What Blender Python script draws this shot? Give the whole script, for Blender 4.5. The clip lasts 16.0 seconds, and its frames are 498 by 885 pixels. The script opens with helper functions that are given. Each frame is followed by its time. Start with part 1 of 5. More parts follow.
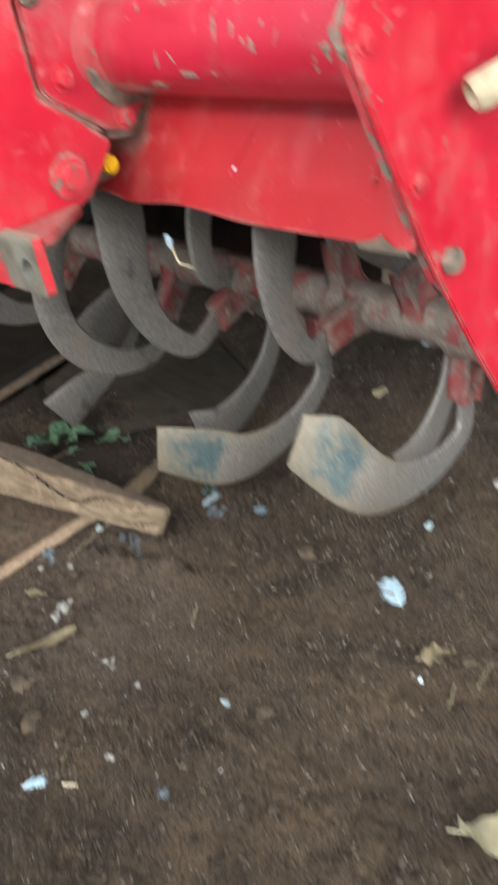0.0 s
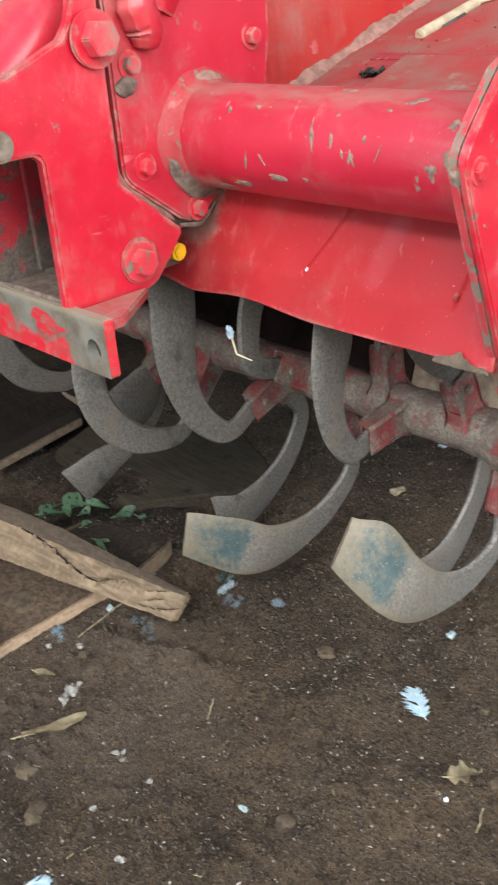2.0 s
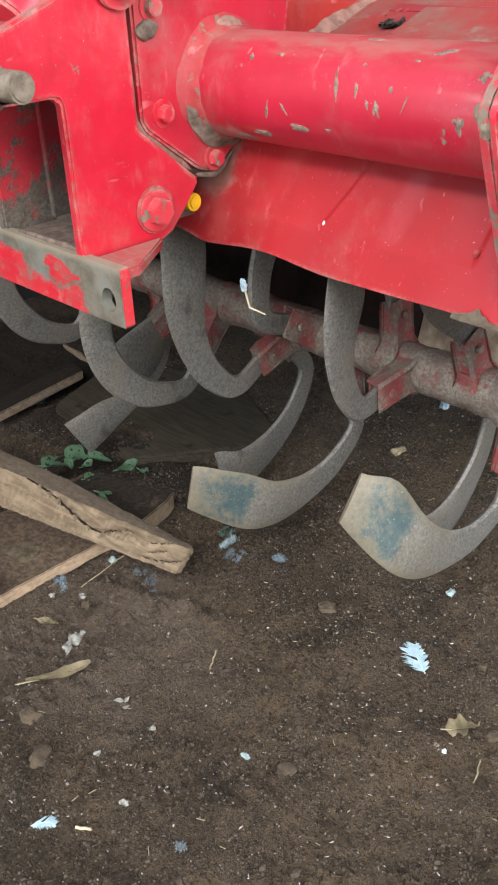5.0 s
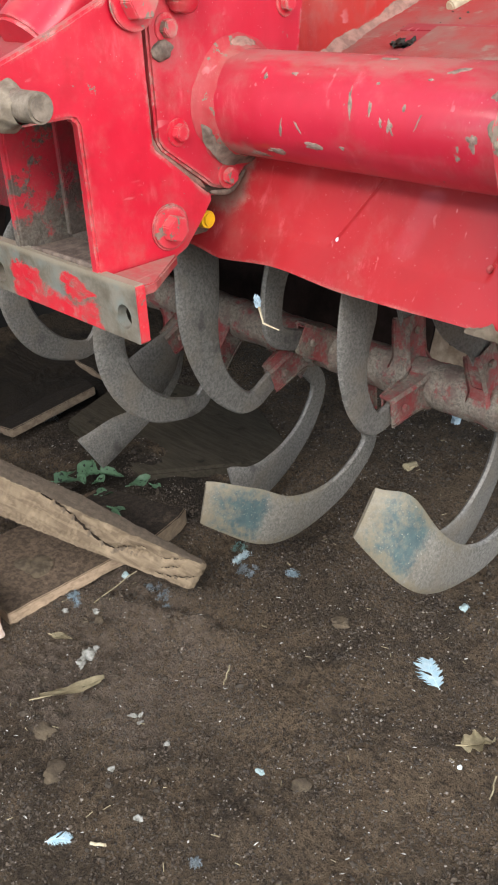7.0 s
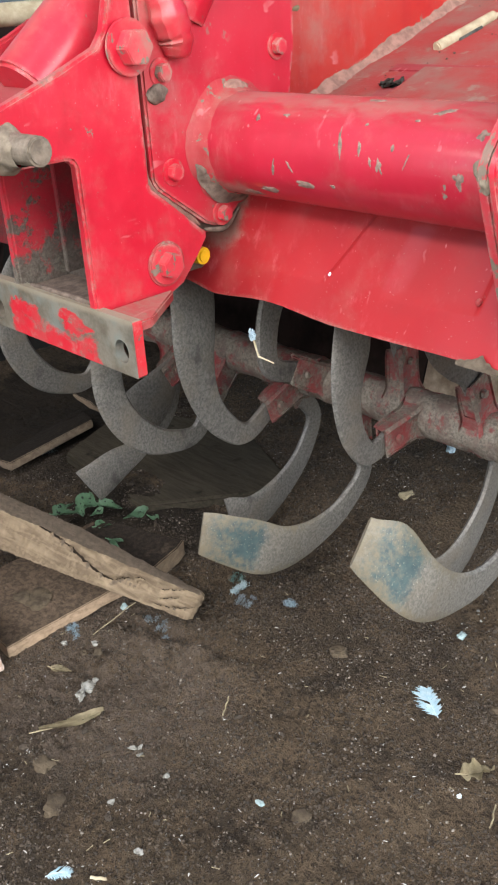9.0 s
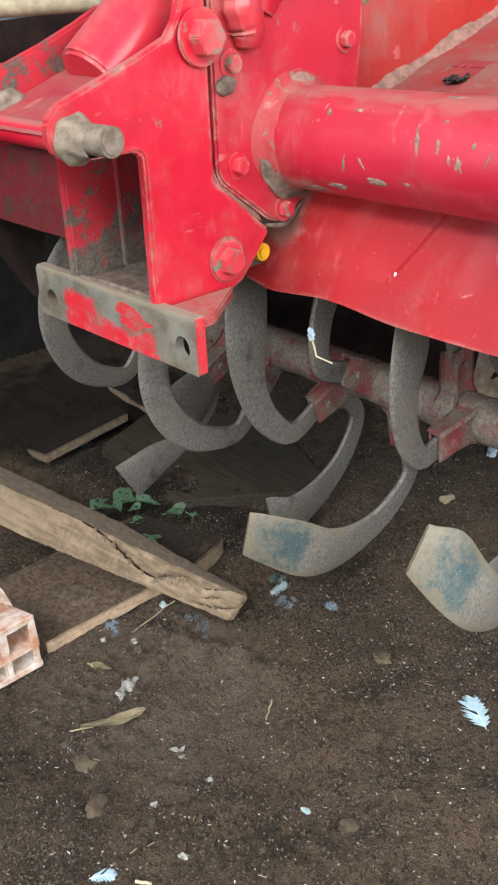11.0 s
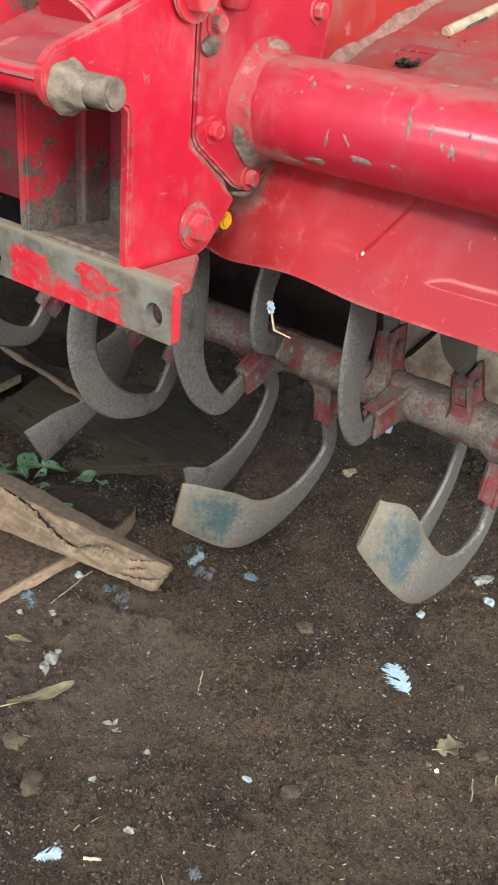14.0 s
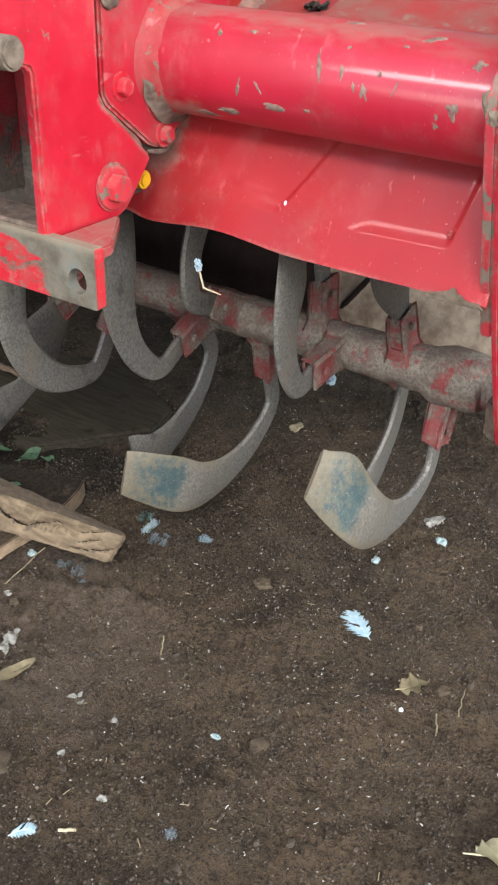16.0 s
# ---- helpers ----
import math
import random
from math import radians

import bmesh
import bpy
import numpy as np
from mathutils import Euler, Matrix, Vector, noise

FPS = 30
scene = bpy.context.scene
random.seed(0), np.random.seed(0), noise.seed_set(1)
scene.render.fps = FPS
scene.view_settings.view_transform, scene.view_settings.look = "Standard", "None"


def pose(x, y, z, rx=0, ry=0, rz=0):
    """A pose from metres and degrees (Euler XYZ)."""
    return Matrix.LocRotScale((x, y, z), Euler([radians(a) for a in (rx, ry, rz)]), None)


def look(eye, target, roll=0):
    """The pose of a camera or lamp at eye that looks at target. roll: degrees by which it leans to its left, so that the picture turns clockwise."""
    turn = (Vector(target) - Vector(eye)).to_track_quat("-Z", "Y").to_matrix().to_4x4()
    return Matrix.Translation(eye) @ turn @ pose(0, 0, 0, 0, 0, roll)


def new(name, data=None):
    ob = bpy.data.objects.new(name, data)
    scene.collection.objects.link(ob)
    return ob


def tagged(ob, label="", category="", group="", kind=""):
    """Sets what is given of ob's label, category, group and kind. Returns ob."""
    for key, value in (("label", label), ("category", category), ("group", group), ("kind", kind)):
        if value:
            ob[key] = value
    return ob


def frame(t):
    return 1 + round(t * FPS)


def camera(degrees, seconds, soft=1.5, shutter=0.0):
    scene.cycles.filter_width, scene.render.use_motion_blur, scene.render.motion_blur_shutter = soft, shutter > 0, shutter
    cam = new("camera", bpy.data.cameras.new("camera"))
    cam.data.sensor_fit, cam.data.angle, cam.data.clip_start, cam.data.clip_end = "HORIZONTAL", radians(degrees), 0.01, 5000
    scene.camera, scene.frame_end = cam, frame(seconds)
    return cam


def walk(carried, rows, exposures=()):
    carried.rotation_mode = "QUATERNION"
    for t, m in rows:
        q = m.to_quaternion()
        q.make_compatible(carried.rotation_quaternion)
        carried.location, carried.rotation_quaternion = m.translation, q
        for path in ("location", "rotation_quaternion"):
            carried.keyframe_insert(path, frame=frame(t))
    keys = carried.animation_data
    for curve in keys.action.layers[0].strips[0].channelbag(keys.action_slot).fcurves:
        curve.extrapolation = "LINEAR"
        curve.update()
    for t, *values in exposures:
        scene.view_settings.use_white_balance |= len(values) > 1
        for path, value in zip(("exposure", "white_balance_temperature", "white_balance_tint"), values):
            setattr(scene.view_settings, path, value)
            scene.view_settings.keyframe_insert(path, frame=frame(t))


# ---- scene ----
cam = camera(31.49, 16.0, 2.0, 0.5)
PATH = [
    (0, (0.9028, -0.6496, 0.8644), (0.2463, -0.1145, 0.3327), -11.03),
    (0.5, (0.8159, -0.6809, 0.8978), (0.1301, -0.1021, 0.4564), -6.78),
    (1, (0.8516, -0.6670, 0.8943), (0.1738, -0.0742, 0.4593), -7.29),
    (1.5, (0.8487, -0.6848, 0.8841), (0.1618, -0.1113, 0.4375), -8.63),
    (2, (0.8191, -0.7007, 0.8938), (0.1658, -0.1039, 0.4278), -4.45),
    (2.5, (0.8423, -0.7023, 0.8997), (0.2244, -0.0854, 0.4121), -3.95),
    (3, (0.8351, -0.7017, 0.8901), (0.2286, -0.0841, 0.3894), -3.67),
    (3.5, (0.8154, -0.7122, 0.8863), (0.2185, -0.0949, 0.3738), -2.26),
    (4, (0.8141, -0.7163, 0.8854), (0.2057, -0.1095, 0.3740), -2.47),
    (4.5, (0.8028, -0.7237, 0.8871), (0.1818, -0.1274, 0.3785), -2.47),
    (5, (0.8051, -0.7240, 0.8883), (0.1743, -0.1347, 0.3835), -2.78),
    (7.5, (0.8034, -0.7328, 0.8899), (0.1538, -0.1467, 0.4057), -3.67),
    (8, (0.8144, -0.7315, 0.8890), (0.1595, -0.1478, 0.4090), -4.42),
    (8.5, (0.8061, -0.7354, 0.8921), (0.1508, -0.1467, 0.4188), -3.82),
    (9, (0.8133, -0.7391, 0.8987), (0.1617, -0.1354, 0.4394), -3.60),
    (9.5, (0.8175, -0.7456, 0.9033), (0.1499, -0.1503, 0.4561), -4.29),
    (12, (0.7262, -0.7835, 0.8960), (0.1031, -0.1730, 0.4070), 0.52),
    (12.5, (0.7248, -0.8001, 0.9015), (0.1404, -0.1494, 0.4165), 1.42),
    (13, (0.7036, -0.8109, 0.9026), (0.1412, -0.1396, 0.4197), 2.90),
    (13.5, (0.6766, -0.8259, 0.8966), (0.1669, -0.1230, 0.4004), 5.51),
    (14, (0.6441, -0.8537, 0.8984), (0.1374, -0.1476, 0.4039), 5.48),
    (14.5, (0.6444, -0.8549, 0.8982), (0.1527, -0.1370, 0.4055), 5.62),
    (15, (0.6414, -0.8623, 0.9014), (0.1692, -0.1322, 0.4073), 6.38),
    (15.5, (0.6463, -0.8601, 0.8980), (0.1948, -0.1263, 0.3904), 5.20),
    (16, (0.6583, -0.8438, 0.8892), (0.2059, -0.1227, 0.3645), 2.37),
]
walk(cam, [(t, look(eye, target, roll)) for t, eye, target, roll in PATH])

# ---- light ----
world = bpy.data.worlds.new("world")
scene.world = world
world.use_nodes = True
wn = world.node_tree
sky = wn.nodes.new("ShaderNodeTexSky")
sky.sky_type, sky.sun_disc, sky.sun_elevation, sky.sun_rotation = "NISHITA", False, radians(48), radians(150)
wn.links.new(sky.outputs[0], wn.nodes["Background"].inputs[0])
wn.nodes["Background"].inputs[1].default_value = 0.19
sun = new("sun", bpy.data.lights.new("sun", "SUN"))
sun.data.energy, sun.data.angle, sun.data.color = 0.8, radians(20), (1.0, 0.97, 0.93)
sun.matrix_world = look((2.0, -3.4, 4.2), (0, 0, 0))
# Unseen strip lamp, placed and sized for the highlights on tube and sheet.
front_strip = new("front_strip_light", bpy.data.lights.new("front_strip_light", "AREA"))
front_strip.data.shape, front_strip.data.size, front_strip.data.size_y = "RECTANGLE", 5.0, 0.5
front_strip.data.energy, front_strip.data.color = 117, (1.0, 0.98, 0.975)
front_strip.matrix_world = look((0.6, -3.0, 2.82), (0.4, 0.0, 0.6))
# Added fill lamp, low in front, to brighten what lies under the hood.
low_fill = new("low_front_fill", bpy.data.lights.new("low_front_fill", "AREA"))
low_fill.data.shape, low_fill.data.size, low_fill.data.size_y = "RECTANGLE", 4.4, 0.8
low_fill.data.energy, low_fill.data.color = 26, (1.0, 0.97, 0.92)
low_fill.matrix_world = look((0.9, -3.0, 0.95), (0.3, 0.2, 0.35))
# Added fill lamp on the right for the end plate and the ground.
side = new("side_fill", bpy.data.lights.new("side_fill", "AREA"))
side.data.shape, side.data.size, side.data.size_y = "RECTANGLE", 2.6, 2.0
side.data.energy, side.data.color = 98, (1.0, 0.975, 0.925)
side.matrix_world = look((3.2, -0.3, 1.7), (0.2, 0.1, 0.35))
scene.view_settings.exposure = 0.51

# ---- materials ----


class Mat:
    """A node material with a few shorthands."""

    def __init__(self, name, rough=0.5, metal=0.0):
        self.m = bpy.data.materials.new(name)
        self.m.use_nodes = True
        self.t = self.m.node_tree
        self.b = self.t.nodes["Principled BSDF"]
        self.b.inputs["Roughness"].default_value = rough
        self.b.inputs["Metallic"].default_value = metal
        self.co = self.node("ShaderNodeTexCoord").outputs["Object"]

    def node(self, kind, **sets):
        n = self.t.nodes.new(kind)
        for k, v in sets.items():
            n.inputs[k].default_value = v
        return n

    def link(self, a, b):
        self.t.links.new(a, b)

    def noise(self, scale, detail=4.0, rough=0.6, stretch=None, distort=0.0):
        n = self.node("ShaderNodeTexNoise", Scale=scale, Detail=detail, Roughness=rough, Distortion=distort)
        co = self.co
        if stretch:
            mp = self.node("ShaderNodeMapping", Scale=stretch)
            self.link(co, mp.inputs["Vector"])
            co = mp.outputs[0]
        self.link(co, n.inputs["Vector"])
        return n.outputs["Fac"]

    def step(self, fac, lo, hi):
        n = self.node("ShaderNodeMapRange", **{"From Min": lo, "From Max": hi})
        n.interpolation_type = "SMOOTHSTEP"
        self.link(fac, n.inputs["Value"])
        return n.outputs["Result"]

    def math(self, op, a, b=None):
        n = self.t.nodes.new("ShaderNodeMath")
        n.operation = op
        for i, v in enumerate((a, b)):
            if v is None:
                continue
            if isinstance(v, (int, float)):
                n.inputs[i].default_value = v
            else:
                self.link(v, n.inputs[i])
        return n.outputs[0]

    def mix(self, fac, a, b):
        n = self.t.nodes.new("ShaderNodeMix")
        n.data_type = "RGBA"
        if isinstance(fac, (int, float)):
            n.inputs[0].default_value = fac
        else:
            self.link(fac, n.inputs[0])
        for i, v in ((6, a), (7, b)):
            if isinstance(v, tuple):
                n.inputs[i].default_value = (*v, 1)
            else:
                self.link(v, n.inputs[i])
        return n.outputs[2]

    def up(self):
        """How far a face looks upward, 0 to 1."""
        g = self.node("ShaderNodeNewGeometry")
        s = self.node("ShaderNodeSeparateXYZ")
        self.link(g.outputs["Normal"], s.inputs[0])
        return s.outputs[2]

    def rubbed(self, radius=0.005, lo=0.02, hi=0.12):
        """Edges and joints, where paint rubs off and dust settles."""
        n = self.t.nodes.new("ShaderNodeBevel")
        n.samples = 4
        n.inputs["Radius"].default_value = radius
        g = self.node("ShaderNodeNewGeometry")
        d = self.t.nodes.new("ShaderNodeVectorMath")
        d.operation = "DOT_PRODUCT"
        self.link(n.outputs[0], d.inputs[0])
        self.link(g.outputs["Normal"], d.inputs[1])
        return self.step(self.math("SUBTRACT", 1.0, d.outputs["Value"]), lo, hi)

    def xyz(self):
        s = self.node("ShaderNodeSeparateXYZ")
        self.link(self.co, s.inputs[0])
        return s.outputs

    def island(self):
        return self.node("ShaderNodeNewGeometry").outputs["Random Per Island"]

    def bump(self, height, strength=0.3, distance=0.002):
        n = self.node("ShaderNodeBump", Strength=strength, Distance=distance)
        self.link(height, n.inputs["Height"])
        self.link(n.outputs[0], self.b.inputs["Normal"])

    def color(self, c):
        if isinstance(c, tuple):
            self.b.inputs["Base Color"].default_value = (*c, 1)
        else:
            self.link(c, self.b.inputs["Base Color"])

    def rough(self, r):
        self.link(r, self.b.inputs["Roughness"])


def red_paint(name, base, worn, dust, chips, gloss=0.24, coat=0.3, rub=0.8, sheen=None, stain=None, dirt=0.55, spec=0.5):
    """Sprayed machine enamel with chips to primer, pale scuffs and dust on what looks up."""
    m = Mat(name)
    tone = m.mix(m.step(m.noise(8, 4), 0.3, 0.7), base, worn)
    scuff = m.math("MULTIPLY", m.step(m.noise(55, 6, 0.72, (1, 1, 0.3)), 0.52, 0.78), m.step(m.noise(6, 3), 0.4, 0.62))
    tone = m.mix(m.math("MULTIPLY", scuff, 0.45), tone, (0.6, 0.17, 0.18))
    streak = m.step(m.noise(22, 4, 0.6, (1, 1, 0.09)), 0.5, 0.72)
    tone = m.mix(m.math("MULTIPLY", streak, 0.32), tone, (0.3, 0.006, 0.014))
    scratch = m.math("MULTIPLY", m.step(m.noise(170, 2, 0.5, (0.5, 0.1, 0.3), 0.2), 0.68, 0.72), m.step(m.noise(11, 3), 0.45, 0.6))
    tone = m.mix(m.math("MULTIPLY", scratch, 0.45), tone, (0.6, 0.24, 0.24))
    tone = m.mix(m.math("MULTIPLY", m.step(m.noise(290, 2, 0.5), 0.74, 0.77), 0.45), tone, (0.62, 0.42, 0.4))
    tone = m.mix(m.math("MULTIPLY", m.step(m.noise(17, 5, 0.65), 0.52, 0.72), 0.4), tone, (0.33, 0.005, 0.013))
    chip = m.step(m.noise(46, 6, 0.66, (1.2, 0.9, 0.8), 0.2), chips, chips + 0.02)
    chip = m.math("MULTIPLY", chip, m.step(m.noise(6, 2), 0.38, 0.48))
    tone = m.mix(chip, tone, m.mix(m.noise(90, 2), (0.11, 0.088, 0.062), (0.23, 0.19, 0.145)))
    film = m.math("MULTIPLY", m.step(m.up(), 0.55, 1.0), m.step(m.noise(34, 7, 0.75, (0.4, 1, 1)), 0.3, 0.62))
    film = m.math("MULTIPLY", film, dust)
    speck = m.step(m.noise(260, 4, 0.65), 0.665, 0.71)
    film = m.math("MAXIMUM", film, m.math("MULTIPLY", speck, 0.45))
    grime = m.math("MULTIPLY", m.step(m.noise(6, 7, 0.72), 0.48, 0.78), dirt)
    film = m.math("MAXIMUM", film, grime)
    if stain:
        x0, x1, z0, z1 = stain
        sx, sy, sz = m.xyz()
        mark = m.math("MULTIPLY", m.step(sx, x0, x1), m.step(sz, z0, z1))
        mark = m.step(m.math("ADD", mark, m.math("MULTIPLY", m.math("SUBTRACT", m.noise(48, 7, 0.75), 0.5), 1.5)), 0.35, 0.95)
        film = m.math("MAXIMUM", film, m.math("MULTIPLY", mark, m.math("ADD", 0.35, m.math("MULTIPLY", m.noise(70, 5, 0.7), 0.7))))
    worn_edge = m.math("MULTIPLY", m.rubbed(0.008, 0.04, 0.2), m.math("MULTIPLY", m.step(m.noise(34, 6, 0.78), 0.43, 0.58), m.step(m.noise(7, 3), 0.35, 0.55)))
    tone = m.mix(m.math("MULTIPLY", worn_edge, rub), tone, m.mix(m.step(m.noise(70, 4), 0.4, 0.6), (0.2, 0.145, 0.11), (0.46, 0.24, 0.21)))
    m.color(m.mix(film, tone, (0.27, 0.18, 0.14)))
    m.rough(m.math("ADD", m.math("MULTIPLY", m.noise(45, 4), 0.16), m.math("ADD", gloss, m.math("MULTIPLY", m.math("MAXIMUM", film, chip), 0.4))))
    m.bump(m.math("SUBTRACT", m.math("MULTIPLY", m.noise(70, 4), 0.2), m.math("MULTIPLY", chip, 0.6)), 0.25, 0.001)
    m.b.inputs["Specular IOR Level"].default_value = spec
    m.b.inputs["Coat Weight"].default_value = coat
    m.b.inputs["Coat Roughness"].default_value = sheen or gloss * 0.8
    return m.m


RED = red_paint("red_enamel", (0.44, 0.006, 0.022), (0.53, 0.016, 0.036), 0.65, 0.66)
RED_TUBE = red_paint("red_tube_enamel", (0.34, 0.0045, 0.019), (0.41, 0.011, 0.032), 0.6, 0.67, 0.42, 0.8, 0.8, 0.15, (0.2, -0.01, 0.728, 0.676))
RED_SHEET = red_paint("red_sheet_enamel", (0.32, 0.014, 0.017), (0.28, 0.018, 0.02), 0.25, 0.73, 0.42, 0.22, 0.8, 0.06, (0.035, -0.025, 0.57, 0.63), 0.3, 0.25)
RED_JOINT = red_paint("dusty_red_joint", (0.4, 0.02, 0.03), (0.3, 0.05, 0.05), 0.7, 0.6, 0.6, 0.0, 0.8, None, None, 0.95, 0.3)
RED_WORN = red_paint("worn_red_weld_paint", (0.5, 0.02, 0.04), (0.54, 0.04, 0.055), 0.7, 0.58, 0.35, 0.1, 1.0, None, None, 0.95, 0.4)
RED_DIM = red_paint("dust_dulled_red", (0.3, 0.018, 0.03), (0.26, 0.03, 0.04), 0.3, 0.68, 0.6, 0.0, 0.6, None, None, 0.35, 0.3)
RED_FLANGE = red_paint("dusty_red_flange", (0.42, 0.007, 0.023), (0.45, 0.018, 0.036), 0.65, 0.63, 0.32, 0.2, 1.0, None, None, 0.72, 0.45)
RED_RIM = red_paint("rubbed_red_rim", (0.42, 0.012, 0.03), (0.46, 0.05, 0.06), 0.4, 0.53, 0.45, 0.05, 1.0, None, None, 0.8, 0.4)
RED_HOOD = red_paint("red_hood_enamel", (0.42, 0.02, 0.016), (0.4, 0.04, 0.032), 0.6, 0.66)


def dusty_red():
    m = Mat("dust_covered_red_paint", 0.8)
    k = m.math("ADD", m.math("MULTIPLY", m.step(m.noise(9, 7, 0.62), 0.36, 0.7), 0.72), m.math("MULTIPLY", m.noise(90, 5, 0.7), 0.26))
    tone = m.mix(k, (0.32, 0.02, 0.02), (0.21, 0.125, 0.098))
    m.color(m.mix(m.math("MULTIPLY", m.step(m.noise(24, 6, 0.7), 0.56, 0.68), 0.7), tone, (0.24, 0.18, 0.14)))
    m.bump(m.noise(160, 5), 0.4, 0.002)
    return m.m


def muddy_red(name, lo, hi, splash=None, dark=1.0, red=((0.3, 0.018, 0.028), (0.17, 0.03, 0.03)), film=0.2, spec=0.3):
    """Rotor paint, mostly scoured off and caked with dry soil."""
    m = Mat(name, 0.75)
    m.b.inputs["Specular IOR Level"].default_value = spec
    mud = m.math("ADD", m.math("MULTIPLY", m.noise(120, 6, 0.8), 0.34), m.math("MULTIPLY", m.noise(23, 5, 0.62), 0.66))
    mud = m.step(mud, lo, hi)
    if splash:
        rise = m.math("ADD", m.step(m.xyz()[2], splash, splash - 0.14), m.math("MULTIPLY", m.math("SUBTRACT", m.noise(30, 6, 0.7), 0.5), 2.4))
        mud = m.math("MAXIMUM", mud, m.step(rise, 0.35, 0.75))
    mud = m.math("MAXIMUM", mud, m.math("MULTIPLY", m.step(m.noise(48, 6, 0.75), 0.3, 0.7), film * 2))
    soil = m.mix(m.step(m.noise(200, 6, 0.78), 0.34, 0.66), tuple(c * dark for c in (0.1, 0.084, 0.068)), tuple(c * dark for c in (0.255, 0.22, 0.175)))
    soil = m.mix(m.step(m.noise(34, 4, 0.6), 0.4, 0.7), soil, tuple(c * dark for c in (0.135, 0.092, 0.075)))
    m.color(m.mix(mud, m.mix(m.noise(30, 2), *red), soil))
    m.bump(m.math("ADD", mud, m.math("MULTIPLY", m.math("MULTIPLY", m.noise(200, 6, 0.75), mud), 1.4)), 0.45, 0.002)
    return m.m


def cast_steel(name, tip):
    """Sand-scoured blade steel with a pitted grain; the tip worn bright, blue in its hollow and rusty along its rim."""
    m = Mat(name, 0.5, 0.2)
    grain = m.math("ADD", m.math("MULTIPLY", m.noise(230, 4, 0.7), 0.65), m.math("MULTIPLY", m.noise(650, 3, 0.6), 0.35))
    lo, hi = ((0.11, 0.1, 0.085), (0.215, 0.2, 0.168)) if tip else ((0.088, 0.082, 0.073), (0.198, 0.187, 0.167))
    tone = m.mix(m.step(grain, 0.38, 0.62), lo, hi)
    tone = m.mix(m.math("MULTIPLY", m.step(m.noise(16, 4), 0.45, 0.7), 0.5), tone, (0.17, 0.14, 0.105))
    if tip:
        rim = m.node("ShaderNodeAttribute")
        rim.attribute_name = "rim"
        worn = m.math("ADD", rim.outputs["Fac"], m.math("MULTIPLY", m.math("SUBTRACT", m.noise(60, 6, 0.75), 0.5), 1.5))
        along = m.node("ShaderNodeAttribute")
        along.attribute_name = "along"
        outer = m.step(along.outputs["Fac"], 0.42, 0.66)
        band = m.math("MULTIPLY", m.step(along.outputs["Fac"], 0.7, 0.83), m.math("SUBTRACT", 1.0, m.step(along.outputs["Fac"], 0.92, 1.02)))
        band = m.step(m.math("ADD", band, m.math("MULTIPLY", m.math("SUBTRACT", m.noise(75, 6, 0.75), 0.5), 1.9)), 0.18, 0.9)
        blue = m.math("MULTIPLY", band, m.math("SUBTRACT", 1.0, m.step(worn, 0.6, 1.3)))
        stem = m.mix(m.step(grain, 0.42, 0.58), (0.092, 0.086, 0.076), (0.205, 0.194, 0.172))
        tone = m.mix(outer, stem, tone)
        tone = m.mix(m.math("MULTIPLY", blue, 0.95), tone, m.mix(m.noise(90, 4), (0.01, 0.03, 0.045), (0.08, 0.125, 0.115)))
        fleck = m.math("MULTIPLY", m.step(m.noise(330, 3, 0.6), 0.64, 0.7), outer)
        tone = m.mix(m.math("MULTIPLY", fleck, 0.55), tone, (0.42, 0.4, 0.3))
        tone = m.mix(m.math("MULTIPLY", m.math("MULTIPLY", m.step(worn, 0.6, 1.1), outer), 0.75), tone, m.mix(m.noise(50, 4), (0.135, 0.105, 0.06), (0.21, 0.178, 0.118)))
    else:
        tone = m.mix(m.math("MULTIPLY", m.step(m.noise(22, 3, 0.5), 0.6, 0.74), 0.6), tone, (0.03, 0.027, 0.025))
    m.color(tone)
    m.rough(m.math("ADD", 0.36, m.math("MULTIPLY", grain, 0.3)))
    m.bump(m.math("ADD", m.math("MULTIPLY", grain, 0.12), m.noise(38, 3)), 0.3, 0.0012)
    return m.m


def bare_steel():
    m = Mat("weathered_bare_steel", 0.5, 0.45)
    g = m.noise(60, 6, 0.7)
    m.color(m.mix(m.step(g, 0.35, 0.65), (0.12, 0.1, 0.075), (0.3, 0.27, 0.225)))
    m.bump(m.noise(240, 4), 0.25, 0.001)
    return m.m


